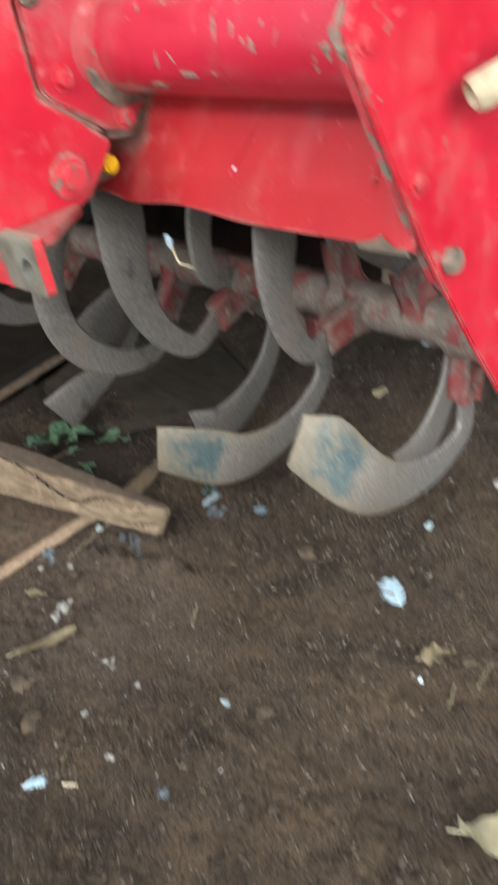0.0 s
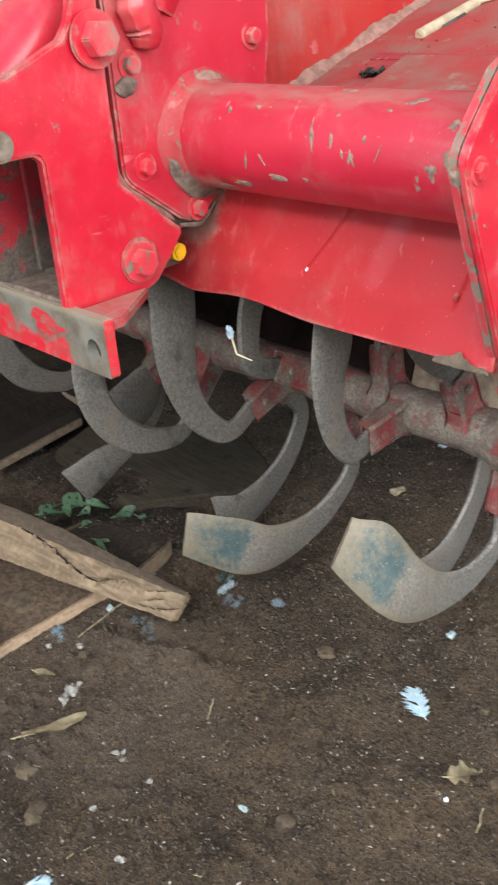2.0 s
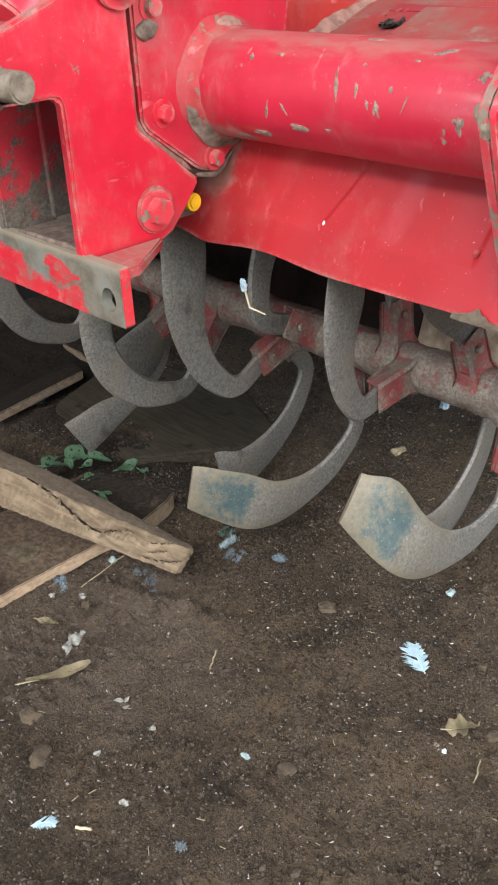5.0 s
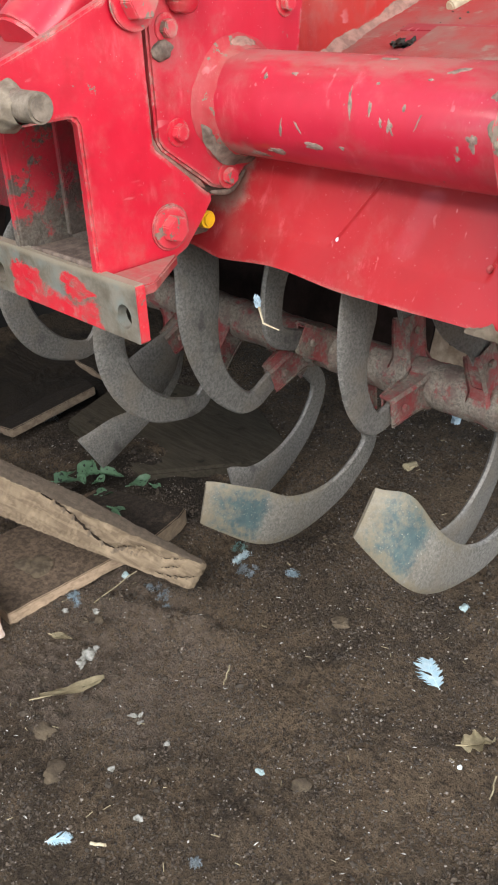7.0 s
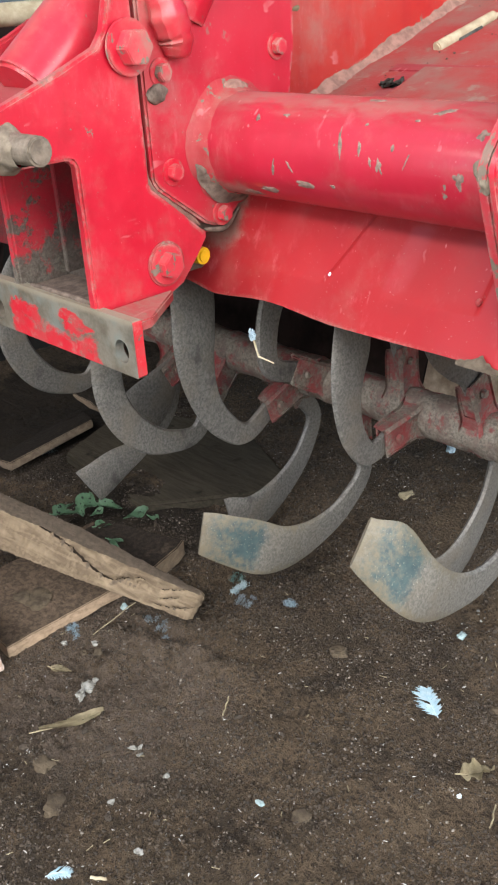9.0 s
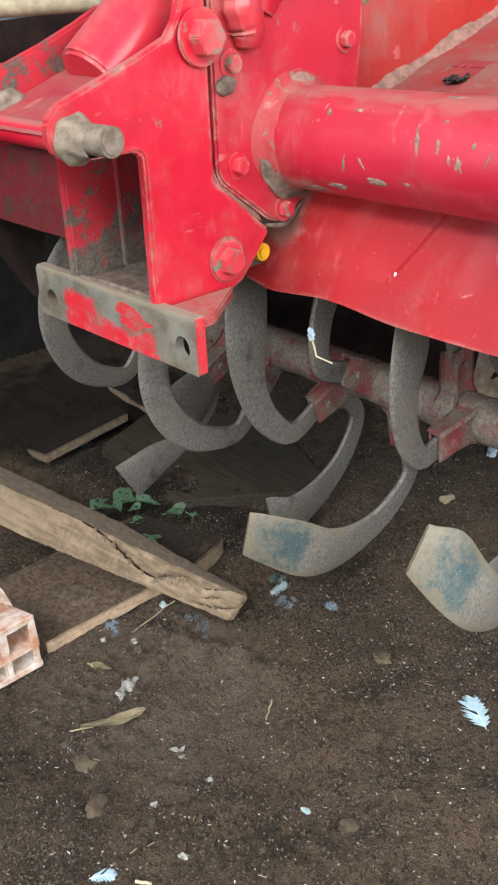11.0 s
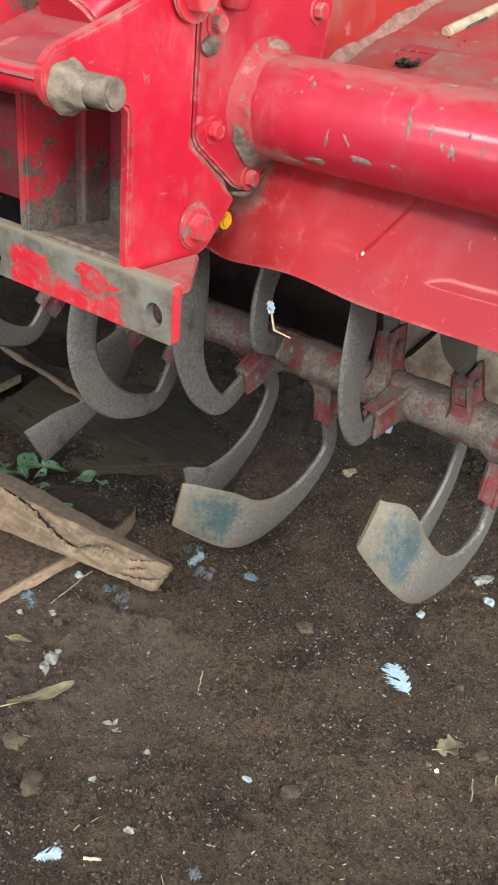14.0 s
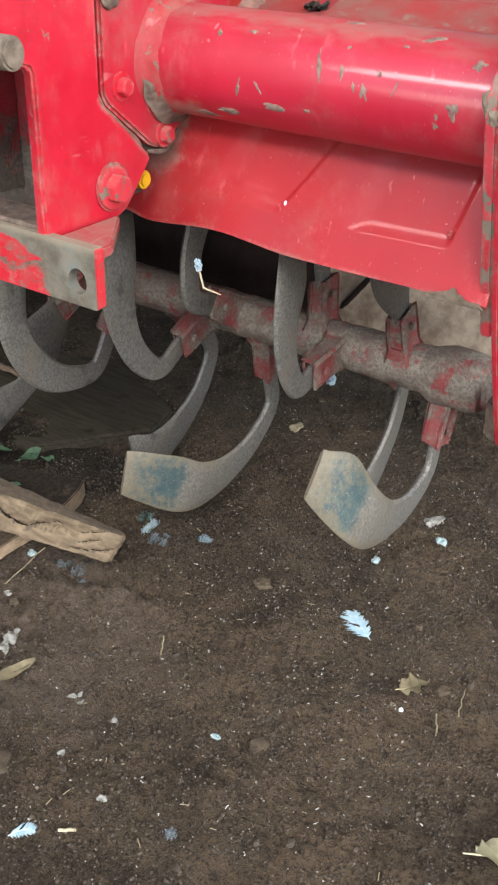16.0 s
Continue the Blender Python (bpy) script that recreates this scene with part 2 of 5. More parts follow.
def hitch_plate():
    """Primer-grey steel with patches of red paint left on it."""
    m = Mat("chipped_red_on_steel", 0.5)
    x, y, z = m.xyz()
    ragged = m.math("MULTIPLY", m.math("SUBTRACT", m.noise(34, 8, 0.72, (0.7, 1.0, 1.3), 0.4), 0.5), 0.075)
    drop = m.math("ADD", z, ragged)
    span = m.math("MULTIPLY", m.step(m.math("ADD", x, ragged), -0.2, -0.19), m.math("SUBTRACT", 1.0, m.step(m.math("ADD", x, ragged), -0.012, -0.004)))
    low = m.math("SUBTRACT", 1.0, m.step(drop, 0.533, 0.546))
    spot = m.math("ADD", m.math("POWER", m.math("MULTIPLY", m.math("ADD", x, 0.046), 26), 2), m.math("POWER", m.math("MULTIPLY", m.math("SUBTRACT", drop, 0.558), 75), 2))
    big = m.math("ADD", m.math("POWER", m.math("MULTIPLY", m.math("ADD", x, 0.165), 24), 2), m.math("POWER", m.math("MULTIPLY", m.math("SUBTRACT", drop, 0.546), 55), 2))
    patch = m.math("MAXIMUM", low, m.math("SUBTRACT", 1.0, m.step(m.math("MINIMUM", spot, big), 0.75, 1.1)))
    patch = m.math("MULTIPLY", m.math("MULTIPLY", patch, span), m.step(m.noise(62, 7, 0.72, (0.6, 1, 1.4)), 0.3, 0.49))
    patch = m.math("MAXIMUM", patch, m.math("MULTIPLY", m.step(x, 0.0655, 0.0665), m.step(m.noise(40, 5, 0.7), 0.36, 0.42)))
    steel = m.mix(m.step(m.noise(26, 7, 0.7), 0.35, 0.65), (0.1, 0.082, 0.058), (0.19, 0.172, 0.135))
    steel = m.mix(m.math("MULTIPLY", m.step(m.noise(19, 5, 0.6), 0.5, 0.66), 0.7), steel, (0.15, 0.175, 0.155))
    steel = m.mix(m.math("MULTIPLY", m.step(m.math("ADD", z, m.math("MULTIPLY", ragged, 0.12)), 0.574, 0.581), 0.7), steel, (0.27, 0.225, 0.16))
    red = m.mix(m.step(m.noise(40, 5), 0.4, 0.7), (0.5, 0.014, 0.026), (0.4, 0.05, 0.05))
    red = m.mix(m.math("MULTIPLY", m.step(m.noise(85, 6, 0.7), 0.52, 0.68), 0.5), red, (0.42, 0.17, 0.15))
    m.color(m.mix(patch, steel, red))
    m.bump(m.math("ADD", patch, m.noise(150, 4)), 0.3, 0.001)
    return m.m


def plain(name, a, b, rough=0.7, scale=40, bump=0.3, metal=0.0, stretch=None, spec=0.5):
    m = Mat(name, rough, metal)
    m.b.inputs["Specular IOR Level"].default_value = spec
    n = m.noise(scale, 5, 0.65, stretch)
    m.color(m.mix(m.step(n, 0.3, 0.7), a, b))
    m.bump(m.noise(scale * 4, 4, 0.6, stretch), bump, 0.0015)
    return m.m


def soil():
    m = Mat("dry_brown_soil", 0.95)
    m.b.inputs["Specular IOR Level"].default_value = 0.2
    big = m.noise(3.2, 5, 0.6)
    mid = m.noise(26, 6, 0.7)
    fine = m.noise(190, 6, 0.78)
    tone = m.mix(m.step(big, 0.38, 0.62), (0.082, 0.061, 0.04), (0.165, 0.118, 0.073))
    tone = m.mix(m.math("MULTIPLY", m.step(mid, 0.48, 0.68), 0.6), tone, (0.165, 0.115, 0.07))
    tone = m.mix(m.math("MULTIPLY", m.step(fine, 0.49, 0.62), 0.85), tone, (0.022, 0.016, 0.011))
    tone = m.mix(m.math("MULTIPLY", m.step(m.noise(9, 6, 0.7), 0.52, 0.66), 0.6), tone, (0.038, 0.03, 0.022))
    tone = m.mix(m.math("MULTIPLY", m.step(m.noise(48, 6, 0.72), 0.52, 0.63), 0.55), tone, (0.03, 0.023, 0.0165))
    tone = m.mix(m.math("MULTIPLY", m.step(m.noise(110, 4, 0.7), 0.58, 0.68), 0.65), tone, (0.2, 0.15, 0.105))
    tone = m.mix(m.step(m.noise(420, 2, 0.5), 0.73, 0.78), tone, (0.28, 0.24, 0.2))
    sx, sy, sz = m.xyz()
    # Left ellipse: shade under the machine put into the soil colour.
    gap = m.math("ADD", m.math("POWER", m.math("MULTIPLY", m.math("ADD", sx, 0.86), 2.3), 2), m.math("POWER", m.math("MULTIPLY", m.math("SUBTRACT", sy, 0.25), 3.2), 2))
    left_shade = m.math("SUBTRACT", 1.0, m.step(m.math("ADD", gap, m.math("MULTIPLY", m.math("SUBTRACT", m.noise(14, 5), 0.5), 1.6)), 0.5, 1.1))
    tone = m.mix(m.math("MULTIPLY", left_shade, 0.8), tone, (0.012, 0.01, 0.008))
    # Second ellipse, behind the beam: soil mixed towards near black.
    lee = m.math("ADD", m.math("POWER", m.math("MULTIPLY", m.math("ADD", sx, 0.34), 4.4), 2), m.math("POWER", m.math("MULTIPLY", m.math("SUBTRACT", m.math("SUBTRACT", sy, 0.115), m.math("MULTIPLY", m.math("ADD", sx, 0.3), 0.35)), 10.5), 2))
    dark_patch = m.math("SUBTRACT", 1.0, m.step(m.math("ADD", lee, m.math("MULTIPLY", m.math("SUBTRACT", m.noise(16, 6, 0.65), 0.5), 1.7)), 0.45, 1.15))
    tone = m.mix(m.math("MULTIPLY", dark_patch, 0.85), tone, (0.017, 0.014, 0.011))
    near = m.math("ADD", m.math("POWER", m.math("MULTIPLY", m.math("ADD", sx, 0.12), 3.6), 2), m.math("POWER", m.math("MULTIPLY", m.math("ADD", sy, 0.22), 5.2), 2))
    dusty = m.math("SUBTRACT", 1.0, m.step(m.math("ADD", near, m.math("MULTIPLY", m.math("SUBTRACT", m.noise(11, 6, 0.65), 0.5), 2.6)), 0.3, 1.2))
    dusty = m.math("MULTIPLY", dusty, m.step(m.noise(80, 5, 0.7), 0.35, 0.6))
    tone = m.mix(m.math("MULTIPLY", dusty, 0.75), tone, (0.19, 0.145, 0.11))
    m.color(tone)
    m.bump(m.math("ADD", m.math("MULTIPLY", mid, 1.2), m.math("MULTIPLY", fine, 1.3)), 1.0, 0.016)
    return m.m


def crumbs(name, a, b, rough=0.9):
    m = Mat(name, rough)
    m.color(m.mix(m.math("MULTIPLY", m.math("ADD", m.island(), m.noise(200, 3)), 0.5), a, b))
    m.bump(m.noise(300, 4), 0.5, 0.001)
    return m.m


def wood(name, pale, dark, spec=0.5):
    m = Mat(name, 0.8)
    m.b.inputs["Specular IOR Level"].default_value = spec
    g = m.noise(14, 6, 0.6, (1, 9, 9), 0.8)
    tone = m.mix(m.step(g, 0.35, 0.65), pale, dark)
    tone = m.mix(m.step(m.noise(30, 5), 0.58, 0.75), tone, tuple(c * 0.45 for c in dark))
    m.color(tone)
    m.bump(m.noise(40, 6, 0.7, (1, 7, 7)), 0.6, 0.002)
    return m.m


def covered_board(name, pale, dark, cover, along=None, grit=1.9):
    """A rough-sawn board: bare wood on its edges, trodden soil and a darker tone on its top."""
    m = Mat(name, 0.9)
    m.b.inputs["Specular IOR Level"].default_value = 0.2
    if along:
        turned = m.node("ShaderNodeMapping", Rotation=Vector((1, 0, 0)).rotation_difference(Vector(along)).inverted().to_euler())
        m.link(m.co, turned.inputs["Vector"])
        m.co = turned.outputs[0]
    g = m.noise(14, 6, 0.6, (1, 5, 9), 0.8)
    tone = m.mix(m.step(g, 0.35, 0.65), pale, dark)
    tone = m.mix(m.math("MULTIPLY", m.step(m.noise(60, 5, 0.7, (1.6, 0.5, 0.5)), 0.5, 0.7), 0.5), tone, tuple(c * 1.35 for c in pale))
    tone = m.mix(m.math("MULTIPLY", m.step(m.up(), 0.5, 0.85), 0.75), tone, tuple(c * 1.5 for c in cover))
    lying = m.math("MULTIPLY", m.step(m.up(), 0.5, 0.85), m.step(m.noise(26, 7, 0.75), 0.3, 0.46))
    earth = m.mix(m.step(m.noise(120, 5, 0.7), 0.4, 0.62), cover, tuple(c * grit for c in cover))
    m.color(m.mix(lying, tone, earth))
    m.bump(m.math("ADD", m.noise(40, 6, 0.7, (1, 5, 7)), m.math("MULTIPLY", m.noise(140, 5), lying)), 0.7, 0.003)
    return m.m


def weed_leaf():
    """Pale green leaf with holes eaten into it."""
    m = Mat("eaten_green_leaf", 0.55)
    tone = m.mix(m.noise(60, 4), (0.045, 0.11, 0.055), (0.16, 0.28, 0.165))
    m.color(m.mix(m.step(m.noise(170, 2, 0.4), 0.62, 0.66), tone, (0.012, 0.018, 0.012)))
    m.bump(m.noise(120, 4), 0.4, 0.001)
    return m.m


SOIL = soil()
DUSTY = dusty_red()
MUDDY = muddy_red("soil_caked_red_paint", 0.37, 0.49, film=0.3)
ARM_RED = muddy_red("rubbed_red_paint", 0.4, 0.55, film=0.32)
# Mud-streaked paint, its reds and mud darkened further to hold shade.
SHADED_MUD_SHEET = muddy_red("mud_streaked_sheet_with_shade", 0.5, 0.64, None, 0.3, ((0.2, 0.006, 0.014), (0.1, 0.008, 0.013)), 0.3, 0.2)
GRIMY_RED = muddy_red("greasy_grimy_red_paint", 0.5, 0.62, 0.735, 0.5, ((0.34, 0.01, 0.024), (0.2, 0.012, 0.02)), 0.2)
EAR_RED = muddy_red("edge_worn_red_paint", 0.5, 0.58, 0.7, 0.7, ((0.5, 0.012, 0.03), (0.42, 0.015, 0.03)), 0.12)
BLADE = cast_steel("scoured_blade_steel", False)
TIP = cast_steel("worn_blue_blade_tip", True)
STEEL = bare_steel()
PIN_STEEL = plain("dirt_filmed_steel", (0.11, 0.086, 0.063), (0.24, 0.195, 0.145), 0.6, 70, 0.5, 0.15)
HITCH = hitch_plate()
YELLOW = plain("yellow_paint", (0.75, 0.42, 0.01), (0.6, 0.34, 0.01), 0.4, 60, 0.1)
GROOVE = plain("dirt_packed_gap", (0.045, 0.032, 0.026), (0.12, 0.085, 0.066), 0.95, spec=0.2)
DIRT_CAKE = plain("dry_caked_dirt", (0.12, 0.093, 0.066), (0.24, 0.195, 0.14), 0.95, 60, 0.8)
DIRT_BROWN = plain("brown_caked_mud", (0.08, 0.058, 0.043), (0.16, 0.12, 0.09), 0.95, 50, 0.8, spec=0.2)
DARK_DIRT = plain("dark_packed_dirt", (0.075, 0.054, 0.04), (0.19, 0.14, 0.108), 0.95, 60, 0.8)
PLANK_END = covered_board("sawn_timber", (0.225, 0.17, 0.11), (0.14, 0.102, 0.066), (0.078, 0.06, 0.043), (-0.435, -0.285, 0.285), 1.4)
THIN_BOARD = covered_board("soil_strewn_board", (0.42, 0.3, 0.2), (0.28, 0.2, 0.13), (0.06, 0.043, 0.029))
# Shaded copy of the soil-strewn board: darker edges, near-black top.
SHADE_BOARD = covered_board("old_board_shaded_tone", (0.24, 0.185, 0.13), (0.15, 0.11, 0.078), (0.014, 0.0108, 0.008))
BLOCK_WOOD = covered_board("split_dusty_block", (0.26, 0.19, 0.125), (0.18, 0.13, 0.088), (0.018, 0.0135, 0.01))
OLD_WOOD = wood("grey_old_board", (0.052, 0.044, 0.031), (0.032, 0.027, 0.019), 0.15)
LEAF_GREEN = weed_leaf()
LEAF_DRY = plain("dry_tan_leaf", (0.36, 0.3, 0.18), (0.2, 0.165, 0.095), 0.8, 50, 0.4)
LEAF_PALE = plain("pale_yellow_leaf", (0.6, 0.56, 0.38), (0.44, 0.41, 0.26), 0.7, 45, 0.4)
LEAF_DARK = plain("dark_dead_leaf", (0.02, 0.023, 0.02), (0.09, 0.088, 0.07), 0.6, 60, 0.4)
FEATHER = plain("white_down", (0.5, 0.7, 0.77), (0.74, 0.85, 0.88), 0.9, 90, 0.3)
BLUE_SCRAP = plain("pale_blue_scrap", (0.26, 0.35, 0.4), (0.4, 0.5, 0.55), 0.8, 90, 0.5)
GREY_DOWN = plain("grey_blue_down", (0.2, 0.235, 0.25), (0.33, 0.38, 0.4), 0.9, 90, 0.3)
PALE_DOWN = plain("pale_blue_down", (0.42, 0.55, 0.58), (0.62, 0.72, 0.74), 0.9, 90, 0.3)
TEAL_DOWN = plain("dirty_teal_down", (0.1, 0.19, 0.17), (0.22, 0.34, 0.3), 0.9, 90, 0.3)
TEAL = plain("teal_egg_pebble", (0.2, 0.29, 0.29), (0.34, 0.42, 0.41), 0.6, 90, 0.2)
WHITE_SCRAP = plain("grey_white_scrap", (0.34, 0.335, 0.3), (0.13, 0.125, 0.1), 0.9, 120, 0.6)
STONE = plain("grey_brown_stone", (0.115, 0.089, 0.058), (0.05, 0.038, 0.026), 0.95, 60, 0.9, spec=0.2)
WALL = plain("blue_grey_wall", (0.24, 0.29, 0.33), (0.16, 0.19, 0.22), 0.85, 6, 0.2)
ROOF = plain("dull_roof_sheet", (0.25, 0.25, 0.25), (0.17, 0.165, 0.16), 0.8, 5, 0.2)
BARK = plain("peeled_pale_stick", (0.5, 0.44, 0.3), (0.33, 0.27, 0.17), 0.8, 45, 0.3)
BRICK = plain("limewashed_terracotta", (0.6, 0.56, 0.5), (0.36, 0.17, 0.09), 0.9, 32, 0.6)
# Near black to stand for shade low on the side wall.
WALL_SHADE = plain("wall_foot_painted_shade", (0.009, 0.0085, 0.008), (0.022, 0.02, 0.018), 0.95, 9, 0.3, spec=0.1)
# Near black: shade under the hood put into the sheet's colour.
SHADE_SHEET = plain("sheet_with_painted_shade", (0.019, 0.0135, 0.012), (0.045, 0.03, 0.026), 0.85, 14, 0.4, spec=0.12)
TAN_BOARD = plain("tan_mud_covered_board", (0.52, 0.42, 0.32), (0.235, 0.175, 0.125), 0.9, 30, 0.8)
PRIMER = plain("chipped_paint_and_dry_mud", (0.27, 0.19, 0.15), (0.13, 0.085, 0.065), 0.85, 150, 0.6)
SPLIT = plain("dark_split_in_wood", (0.012, 0.009, 0.007), (0.03, 0.022, 0.016), 0.95, 60, 0.3, spec=0.1)
SEAM_DUST = plain("dust_in_seam", (0.2, 0.115, 0.09), (0.34, 0.19, 0.15), 0.95, 70, 0.8, spec=0.2)

# ---- builders ----


def mesh_of(bm, name, material, smooth=35):
    bmesh.ops.recalc_face_normals(bm, faces=bm.faces)
    me = bpy.data.meshes.new(name)
    for f in bm.faces:
        f.smooth = True
    bm.to_mesh(me)
    bm.free()
    me.set_sharp_from_angle(angle=radians(smooth))
    for m in material if isinstance(material, (list, tuple)) else (material,):
        me.materials.append(m)
    return me


def thing(name, label, category, at=(0, 0, 0), kind="", group=""):
    ob = new(name)
    ob.location = at
    return tagged(ob, label, category, group, kind)


def part(name, bm, material, parent, label=""):
    ob = new(name, mesh_of(bm, name, material))
    ob.parent = parent
    if parent.parent is None:
        ob.matrix_parent_inverse = Matrix.Translation(parent.location).inverted()
    return tagged(ob, label)


def solid(name, bm, material, label, category, kind="", group=""):
    ob = new(name, mesh_of(bm, name, material))
    return tagged(ob, label, category, group, kind)


def soften(bm, width, segments=2, angle=30):
    edges = [e for e in bm.edges if len(e.link_faces) == 2 and e.calc_face_angle(0) > radians(angle)]
    if width > 0 and edges:
        bmesh.ops.bevel(bm, geom=edges, offset=width, segments=segments, affect="EDGES", clamp_overlap=True)
    return bm


def prism(outline, lo, hi, axis="x", bevel=0.002):
    """A plate: an outline in the plane across the axis, from lo to hi along it."""
    bm = bmesh.new()
    place = {"x": lambda a, u, v: (a, u, v), "y": lambda a, u, v: (u, a, v), "z": lambda a, u, v: (u, v, a)}[axis]
    front = [bm.verts.new(place(lo, u, v)) for u, v in outline]
    back = [bm.verts.new(place(hi, u, v)) for u, v in outline]
    bm.faces.new(front)
    bm.faces.new(back[::-1])
    for i in range(len(outline)):
        j = (i + 1) % len(outline)
        bm.faces.new((front[i], back[i], back[j], front[j]))
    bmesh.ops.recalc_face_normals(bm, faces=bm.faces)
    return soften(bm, bevel)


def box(x0, x1, y0, y1, z0, z1, bevel=0.002):
    return prism([(y0, z0), (y1, z0), (y1, z1), (y0, z1)], x0, x1, "x", bevel)


def rod(a, b, r, r2=None, sides=24, bevel=0.0, cap=True):
    """A round bar from a to b."""
    a, b = Vector(a), Vector(b)
    bm = bmesh.new()
    bmesh.ops.create_cone(bm, cap_ends=cap, segments=sides, radius1=r, radius2=r if r2 is None else r2, depth=(b - a).length)
    m = Matrix.Translation((a + b) / 2) @ (b - a).to_track_quat("Z", "Y").to_matrix().to_4x4()
    bmesh.ops.transform(bm, matrix=m, verts=bm.verts)
    return soften(bm, bevel, 2, 50)


def join(*bms):
    """Several meshes as one."""
    out = bmesh.new()
    for b in bms:
        me = bpy.data.meshes.new("piece")
        b.to_mesh(me)
        b.free()
        out.from_mesh(me)
        bpy.data.meshes.remove(me)
    return out


def ring(center, r, tube, axis="x", arc=(0, 360), sides=40):
    """A weld bead round an axis."""
    bm = bmesh.new()
    n = max(8, int(sides * (arc[1] - arc[0]) / 360))
    closed = arc[1] - arc[0] >= 360
    rows = []
    for i in range(n if closed else n + 1):
        a = radians(arc[0] + (arc[1] - arc[0]) * i / n)
        row = []
        for j in range(8):
            b = 2 * math.pi * j / 8
            k = 1 + 0.18 * math.sin(i * 2.4) if closed else (0.25 + 1.1 * math.sin(math.pi * i / n)) * (1 + 0.7 * noise.noise((i * 0.45, r * 50, 2.0)))
            rr, h = r + tube * k * math.cos(b), tube * k * math.sin(b)
            p = (h, rr * math.cos(a), rr * math.sin(a)) if axis == "x" else (rr * math.cos(a), rr * math.sin(a), h)
            row.append(bm.verts.new(Vector(center) + Vector(p)))
        rows.append(row)
    for i in range(len(rows) if closed else len(rows) - 1):
        p, q = rows[i], rows[(i + 1) % len(rows)]
        for j in range(8):
            k = (j + 1) % 8
            bm.faces.new((p[j], p[k], q[k], q[j]))
    return bm


def hex_bolt(parent, at, r=0.0115, head=0.009, name="bolt", washer=True, material=None, turn=0.3, way=1):
    """A hexagon head on a washer, on a face that looks along x."""
    x, y, z = at
    bm = rod((x, y, z), (x + way * head, y, z), r, r * 0.95, 6)
    bmesh.ops.rotate(bm, cent=at, matrix=Matrix.Rotation(turn, 3, "X"), verts=bm.verts)
    soften(bm, 0.0012, 2)
    b = part(name, bm, material or RED_WORN, parent)
    if washer:
        part("washer", rod((x - way * 0.003, y, z), (x + way * 0.001, y, z), r * 1.45, None, 28, 0.0006), material or RED, parent)
    return b


def lathe(profile, y, z, sides=96):
    """A profile of (x, radius) turned about an axis along x."""
    bm = bmesh.new()
    rows = [[bm.verts.new((x, y + r * math.cos(2 * math.pi * i / sides), z + r * math.sin(2 * math.pi * i / sides))) for i in range(sides)] for x, r in profile]
    for p, q in zip(rows, rows[1:]):
        for i in range(sides):
            j = (i + 1) % sides
            bm.faces.new((p[i], p[j], q[j], q[i]))
    return bm


def smooth_curve(points, n):
    """A Catmull-Rom line through rows of numbers."""
    p = [np.array(q, float) for q in points]
    p = [2 * p[0] - p[1], *p, 2 * p[-1] - p[-2]]
    out = []
    for i in range(1, len(p) - 2):
        for k in range(n):
            t = k / n
            a, b, c, d = p[i - 1 : i + 3]
            out.append(0.5 * (2 * b + (c - a) * t + (2 * a - 5 * b + 4 * c - d) * t * t + (3 * b - a - 3 * c + d) * t**3))
    out.append(p[-2])
    return out

# ---- setting: earth floor, shed walls, unseen light-blocking walls and roof ----


def ground_height(x, y):
    """Gentle hollows, patches of broken clods and smooth trodden patches, a low ridge before the beam."""
    h = 0.010 * noise.noise((x * 2.1, y * 2.1, 0.3)) + 0.007 * noise.noise((x * 7, y * 9, 4.0))
    h += 0.04 * math.exp(-((x + 0.47) / 0.09) ** 2 - ((y - 0.14) / 0.06) ** 2)
    broken = min(1.0, max(0.12, 0.55 + 1.5 * noise.noise((x * 4.3, y * 5.5, 8.0))))
    h += 0.006 * noise.noise((x * 15, y * 25, 9.0))
    h += broken * (0.0085 * noise.noise((x * 33, y * 44, 3.0)) + 0.0085 * abs(noise.noise((x * 62, y * 74, 2.0))) + 0.005 * noise.noise((x * 120, y * 120, 7.0)))
    if abs(x) > 1.2 or abs(y) > 1.2:
        return h
    along = (x + 0.19) * 0.93 + (y + 0.19) * 0.36
    across = -(x + 0.19) * 0.36 + (y + 0.19) * 0.93 + 0.012 * noise.noise((x * 22, y * 22, 6.0))
    ends = 1 / (1 + math.exp(-along / 0.02)) / (1 + math.exp((along - 0.26) / 0.025))
    h += ends * (0.019 * math.exp(-(((across - 0.012) / 0.022) ** 2)) - 0.010 * math.exp(-(((across - 0.052) / 0.014) ** 2))) * (0.8 + 0.5 * noise.noise((x * 28, y * 28, 1.0)))
    return h


def ground_sheet():
    """One sheet: fine squares where the camera looks, wide ones out to the walls and beyond."""
    def steps(lo, hi, fine):
        mid = np.arange(lo, hi + 1e-6, fine)
        far = np.array([0.15, 0.4, 0.9, 1.8, 3.5, 8, 20, 60])
        return np.concatenate([lo - far[::-1], mid, hi + far])
    xs, ys = steps(-1.0, 0.8, 0.0034), steps(-0.7, 1.0, 0.0034)
    verts = [(x, y, ground_height(x, y)) for y in ys for x in xs]
    w = len(xs)
    faces = [(j * w + i, j * w + i + 1, (j + 1) * w + i + 1, (j + 1) * w + i) for j in range(len(ys) - 1) for i in range(w - 1)]
    me = bpy.data.meshes.new("ground")
    me.from_pydata(verts, [], faces)
    me.polygons.foreach_set("use_smooth", [True] * len(faces))
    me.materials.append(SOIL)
    return tagged(new("ground", me), "dry brown trodden earth floor littered with grit", "ground", kind="structure")


